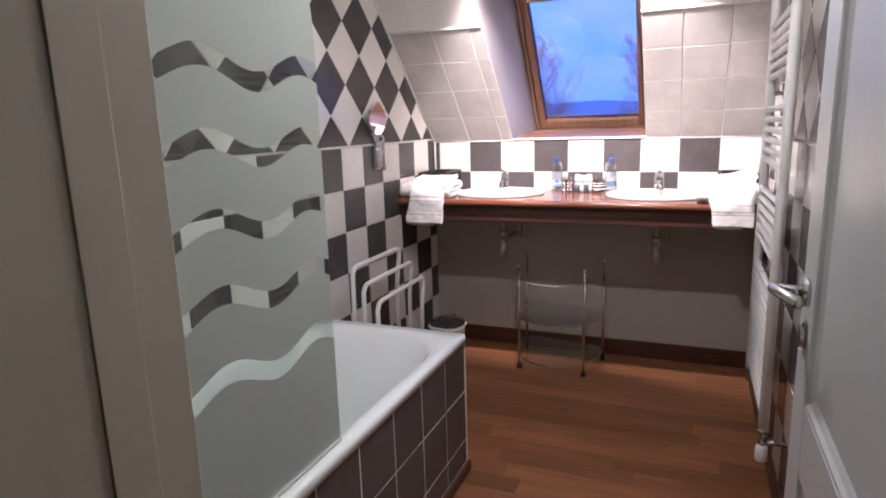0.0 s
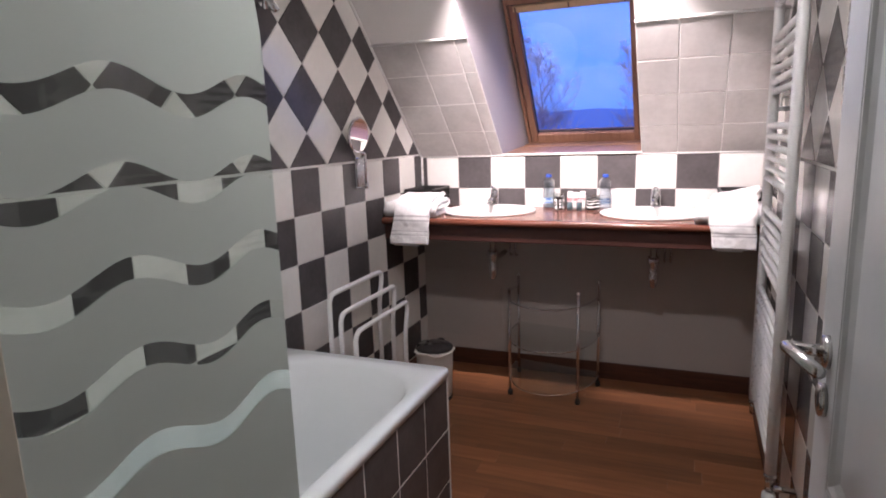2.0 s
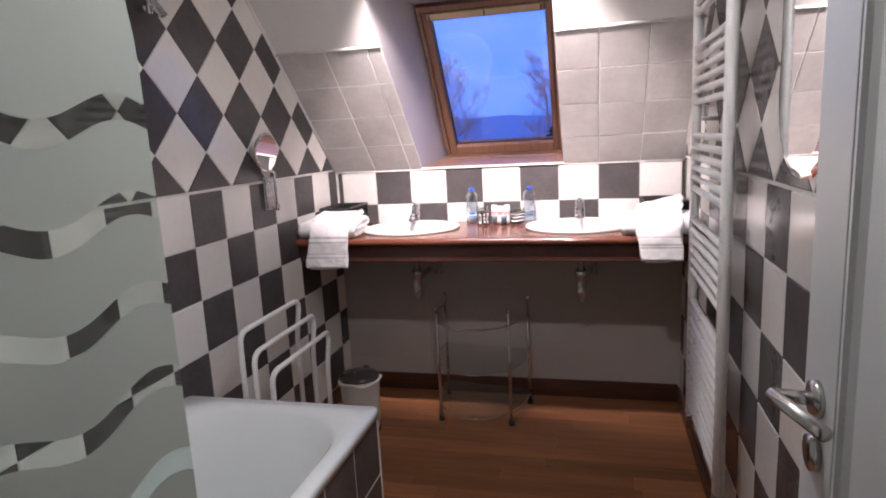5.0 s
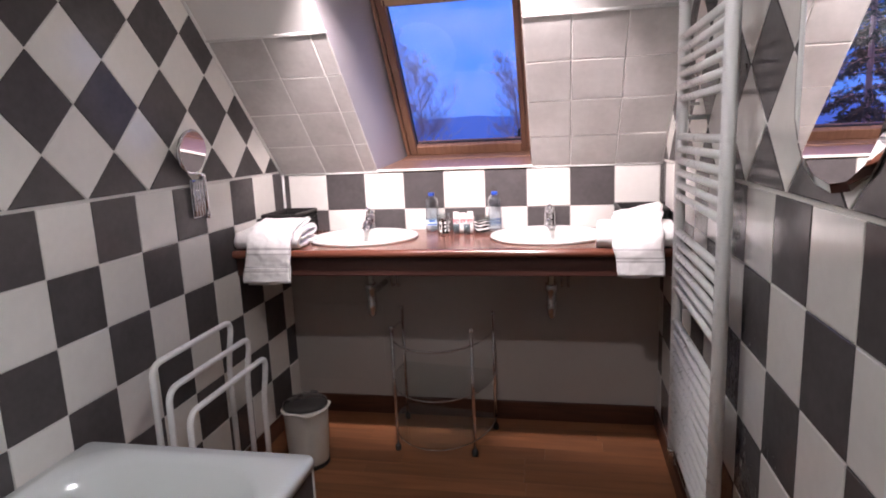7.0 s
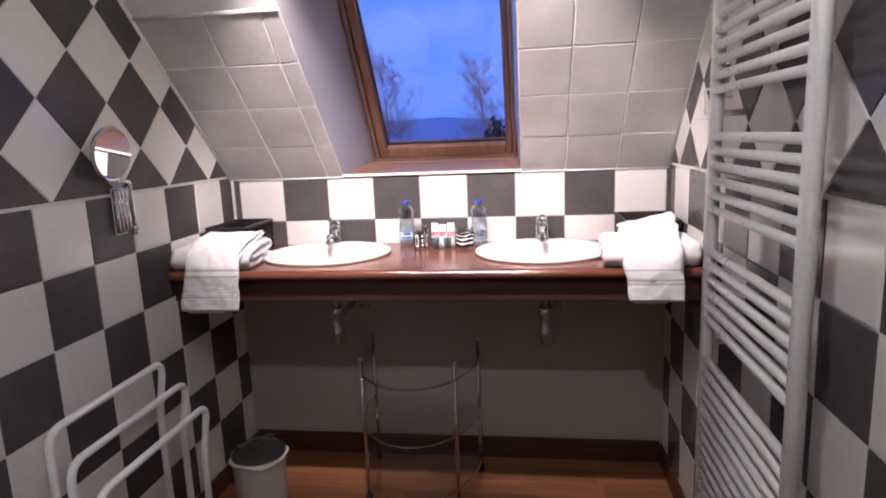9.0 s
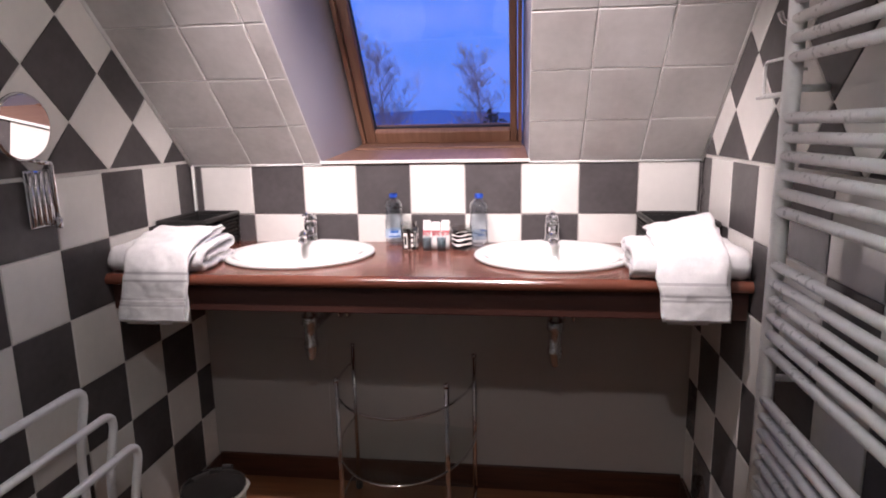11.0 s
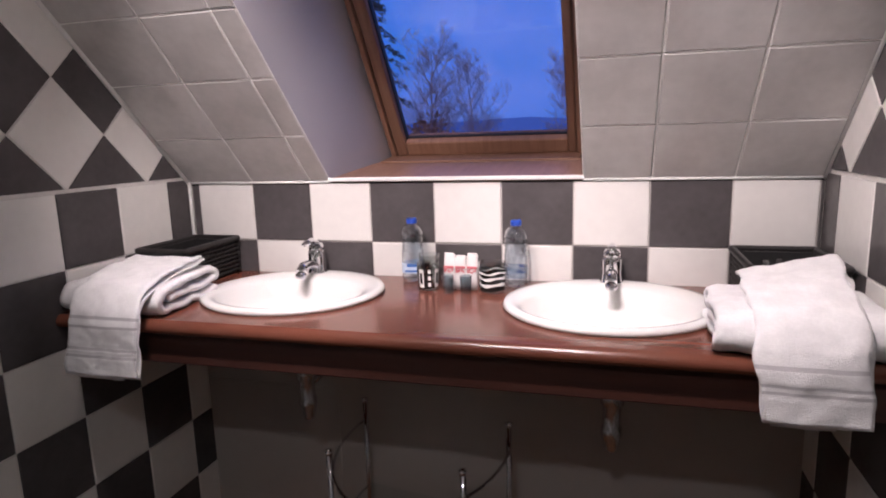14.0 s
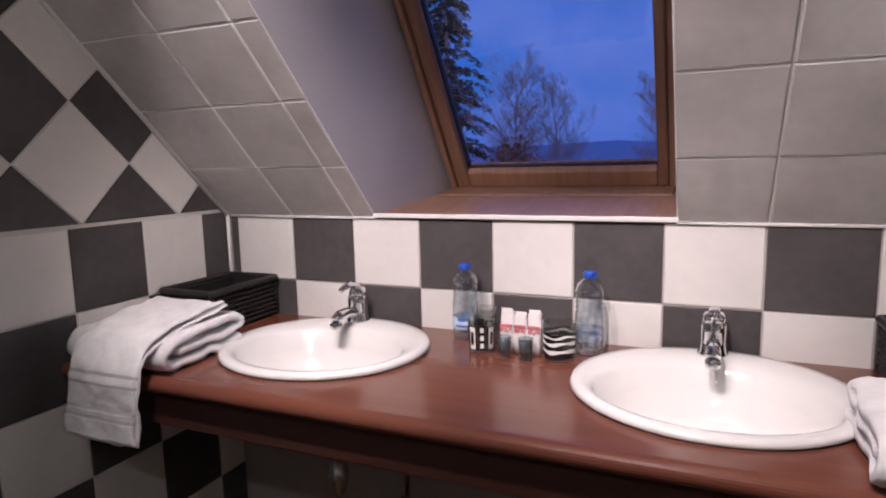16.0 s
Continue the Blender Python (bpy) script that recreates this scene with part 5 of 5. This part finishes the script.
spot_lamp(LAMP_VANITY, SPREAD)
spot_lamp(LAMP_ENTRY, SPREAD * 0.5)

# ---- tiles and planks ----
MESHES = {}


def clip(poly, a, b, c):
    """The part of a convex outline where a*u + b*v <= c."""
    out = []
    for i, p in enumerate(poly):
        q = poly[(i + 1) % len(poly)]
        dp, dq = a * p[0] + b * p[1] - c, a * q[0] + b * q[1] - c
        if dp <= 0:
            out.append(p)
        if (dp < 0 < dq) or (dq < 0 < dp):
            t = dp / (dp - dq)
            out.append((p[0] + (q[0] - p[0]) * t, p[1] + (q[1] - p[1]) * t))
    return out


def inset(poly, d):
    """The convex outline drawn in by d on all sides."""
    out = list(poly)
    n = len(poly)
    area = sum(poly[i][0] * poly[(i + 1) % n][1] - poly[(i + 1) % n][0] * poly[i][1] for i in range(n))
    for i in range(n):
        p, q = poly[i], poly[(i + 1) % n]
        ex, ey = q[0] - p[0], q[1] - p[1]
        L = math.hypot(ex, ey)
        if L < 1e-6:
            continue
        nx, ny = (ey / L, -ex / L) if area > 0 else (-ey / L, ex / L)
        out = clip(out, nx, ny, nx * p[0] + ny * p[1] - d)
        if len(out) < 3:
            return []
    return out


def lay_tiles(parent, m, polys, joint=0.0016, thick=0.0035, cushion=0.0022, shoulder=0.72):
    """Each outline becomes a glazed piece with a cushioned edge on the plane m; shoulder: where the edge turns over."""
    rnd = random.Random(len(polys))
    for poly, mat in polys:
        base = inset(poly, joint)
        mid = inset(poly, joint + 0.0006)
        top = inset(poly, joint + cushion)
        if len(base) < 3 or len(top) != len(base) or len(mid) != len(base):
            if len(base) < 3:
                continue
            mid = top = base
        cu, cv = sum(p[0] for p in base) / len(base), sum(p[1] for p in base) / len(base)
        key = (mat.name, tuple((round(p[0] - cu, 4), round(p[1] - cv, 4)) for p in base))
        if key not in MESHES:
            n = len(base)
            vs = [(p[0] - cu, p[1] - cv, 0) for p in base] + [(p[0] - cu, p[1] - cv, thick * shoulder) for p in mid] + [(p[0] - cu, p[1] - cv, thick) for p in top]
            fs = [tuple(range(2 * n, 3 * n))]
            for r in (0, 1):
                fs += [(r * n + i, r * n + (i + 1) % n, (r + 1) * n + (i + 1) % n, (r + 1) * n + i) for i in range(n)]
            me = bpy.data.meshes.new("tile")
            me.from_pydata(vs, [], fs)
            me.materials.append(mat)
            b = bmesh.new()
            b.from_mesh(me)
            bmesh.ops.recalc_face_normals(b, faces=b.faces)
            b.to_mesh(me)
            b.free()
            MESHES[key] = me
        ob = new("tile", MESHES[key])
        ob.parent = parent
        tilt = pose(cu, cv, rnd.uniform(-0.0003, 0.0003), rnd.uniform(-0.25, 0.25), rnd.uniform(-0.25, 0.25), 0)
        ob.matrix_parent_inverse = parent.matrix_basis.inverted()
        ob.matrix_basis = m @ tilt


def rect(u0, u1, v0, v1):
    return [(u0, v0), (u1, v0), (u1, v1), (u0, v1)]


def side_wall(first, diamond_u, u_far):
    """Checker rows under the border and diamonds above it; u is the distance from the back wall."""
    polys = []
    cols = [0.0, first]
    while cols[-1] < u_far:
        cols.append(cols[-1] + 0.2008)
    for c in range(len(cols) - 1):
        for r in range(6):
            polys.append((rect(cols[c], min(cols[c + 1], u_far), H - 0.2 * (r + 1), H - 0.2 * r - (0.004 if r == 0 else 0)), TILE_DARK if (c + r) % 2 == 0 else TILE_WHITE))
    d = 0.2 * S45
    for j in range(0, 8):
        k0 = -2
        while True:
            u = diamond_u + (d if j % 2 else 0) + 2 * d * k0
            k0 += 1
            if u - d > u_far:
                break
            poly = [(u - d, H + j * d), (u, H + (j - 1) * d), (u + d, H + j * d), (u, H + (j + 1) * d)]
            poly = clip(poly, 0, -1, -(H + 0.003))
            poly = clip(poly, 0, 1, CEIL) if len(poly) > 2 else poly
            poly = clip(poly, 1, 0, u_far) if len(poly) > 2 else poly
            poly = clip(poly, -1, 1, H) if len(poly) > 2 else poly
            if len(poly) > 2:
                polys.append((poly, TILE_DARK if j % 2 == 0 else TILE_WHITE))
    return polys


FAR = -DOOR_Y
left_m = Matrix(((0, 0, 1, XL), (-1, 0, 0, 0), (0, 1, 0, 0), (0, 0, 0, 1)))
right_m = Matrix(((0, 0, -1, XR), (-1, 0, 0, 0), (0, 1, 0, 0), (0, 0, 0, 1)))
lay_tiles(wall_left, left_m, side_wall(0.103, 0.3266, FAR))
lay_tiles(wall_right, right_m, side_wall(0.105, 0.298, FAR))

back_m = Matrix(((1, 0, 0, 0), (0, 0, -1, 0), (0, 1, 0, 0), (0, 0, 0, 1)))
polys = []
for i in range(-1, 10):
    u0, u1 = max(0.2 * i, XL + 0.014), min(0.2 * (i + 1), XR - 0.002)
    if u1 - u0 < 0.006:
        continue
    for r in range(2):
        v0, v1 = (H - 0.2, FOOT - 0.002) if r == 0 else (COUNTER - 0.02, H - 0.2)
        polys.append((rect(u0, u1, v0, v1), TILE_WHITE if (i + r) % 2 == 0 else TILE_DARK))
lay_tiles(wall_back, back_m, polys)

slope_m = Matrix(((1, 0, 0, 0), (0, -S45, -S45, 0), (0, S45, -S45, FOOT), (0, 0, 0, 1)))
vs = [0.004, 0.199, 0.404, 0.606, 0.813]
for parent, us in ((grout_back[0], [XL + 0.008, 0.205, 0.407, OPEN0]), (grout_back[1], [OPEN1, 1.403, 1.604, XR - 0.006])):
    polys = [(rect(us[i], us[i + 1], vs[k], vs[k + 1]), TILE_GREY) for i in range(len(us) - 1) for k in range(4)]
    lay_tiles(parent, slope_m, polys, 0.0014, 0.0036, 0.0036, 0.45)

panel_m = Matrix(((0, 0, 1, BX1 - 0.008), (-1, 0, 0, 0), (0, 1, 0, 0), (0, 0, 0, 1)))
us, polys = [1.474, 1.676], []
while us[-1] < -BY0:
    us.append(min(us[-1] + 0.2045, -BY0))
for i in range(len(us) - 1):
    for v0, v1 in ((0.045, 0.142), (0.142, 0.346), (0.346, BZ - 0.033)):
        polys.append((rect(us[i], us[i + 1], v0, v1), TILE_DARK))
lay_tiles(bath_panel, panel_m, polys, 0.0030, 0.0014)

rnd = random.Random(11)
row_w = 0.0975
y = -0.002
while y > DOOR_Y - 0.42:
    y1 = max(y - row_w, DOOR_Y - 0.42)
    x = XL + 0.001 - rnd.uniform(0, 0.5)
    while x < XR:
        L = rnd.choice((0.55, 0.7, 0.85, 0.95))
        a, b = max(x, XL + 0.001), min(x + L, XR - 0.001)
        x += L
        if b - a < 0.02:
            continue
        key = ("plank", round(b - a, 3), round(y - y1, 4))
        if key not in MESHES:
            bmm = bmesh.new()
            add_box(bmm, (-(b - a) / 2 + 0.0002, -(y - y1) / 2 + 0.0001, -0.008), ((b - a) / 2 - 0.0002, (y - y1) / 2 - 0.0001, 0.0), 0.0003, 1)
            me = bpy.data.meshes.new("plank")
            bmm.to_mesh(me)
            bmm.free()
            me.materials.append(FLOORWOOD)
            MESHES[key] = me
        ob = new("plank", MESHES[key])
        ob.parent = floor
        ob.location = ((a + b) / 2, (y + y1) / 2, 0)
    y = y1
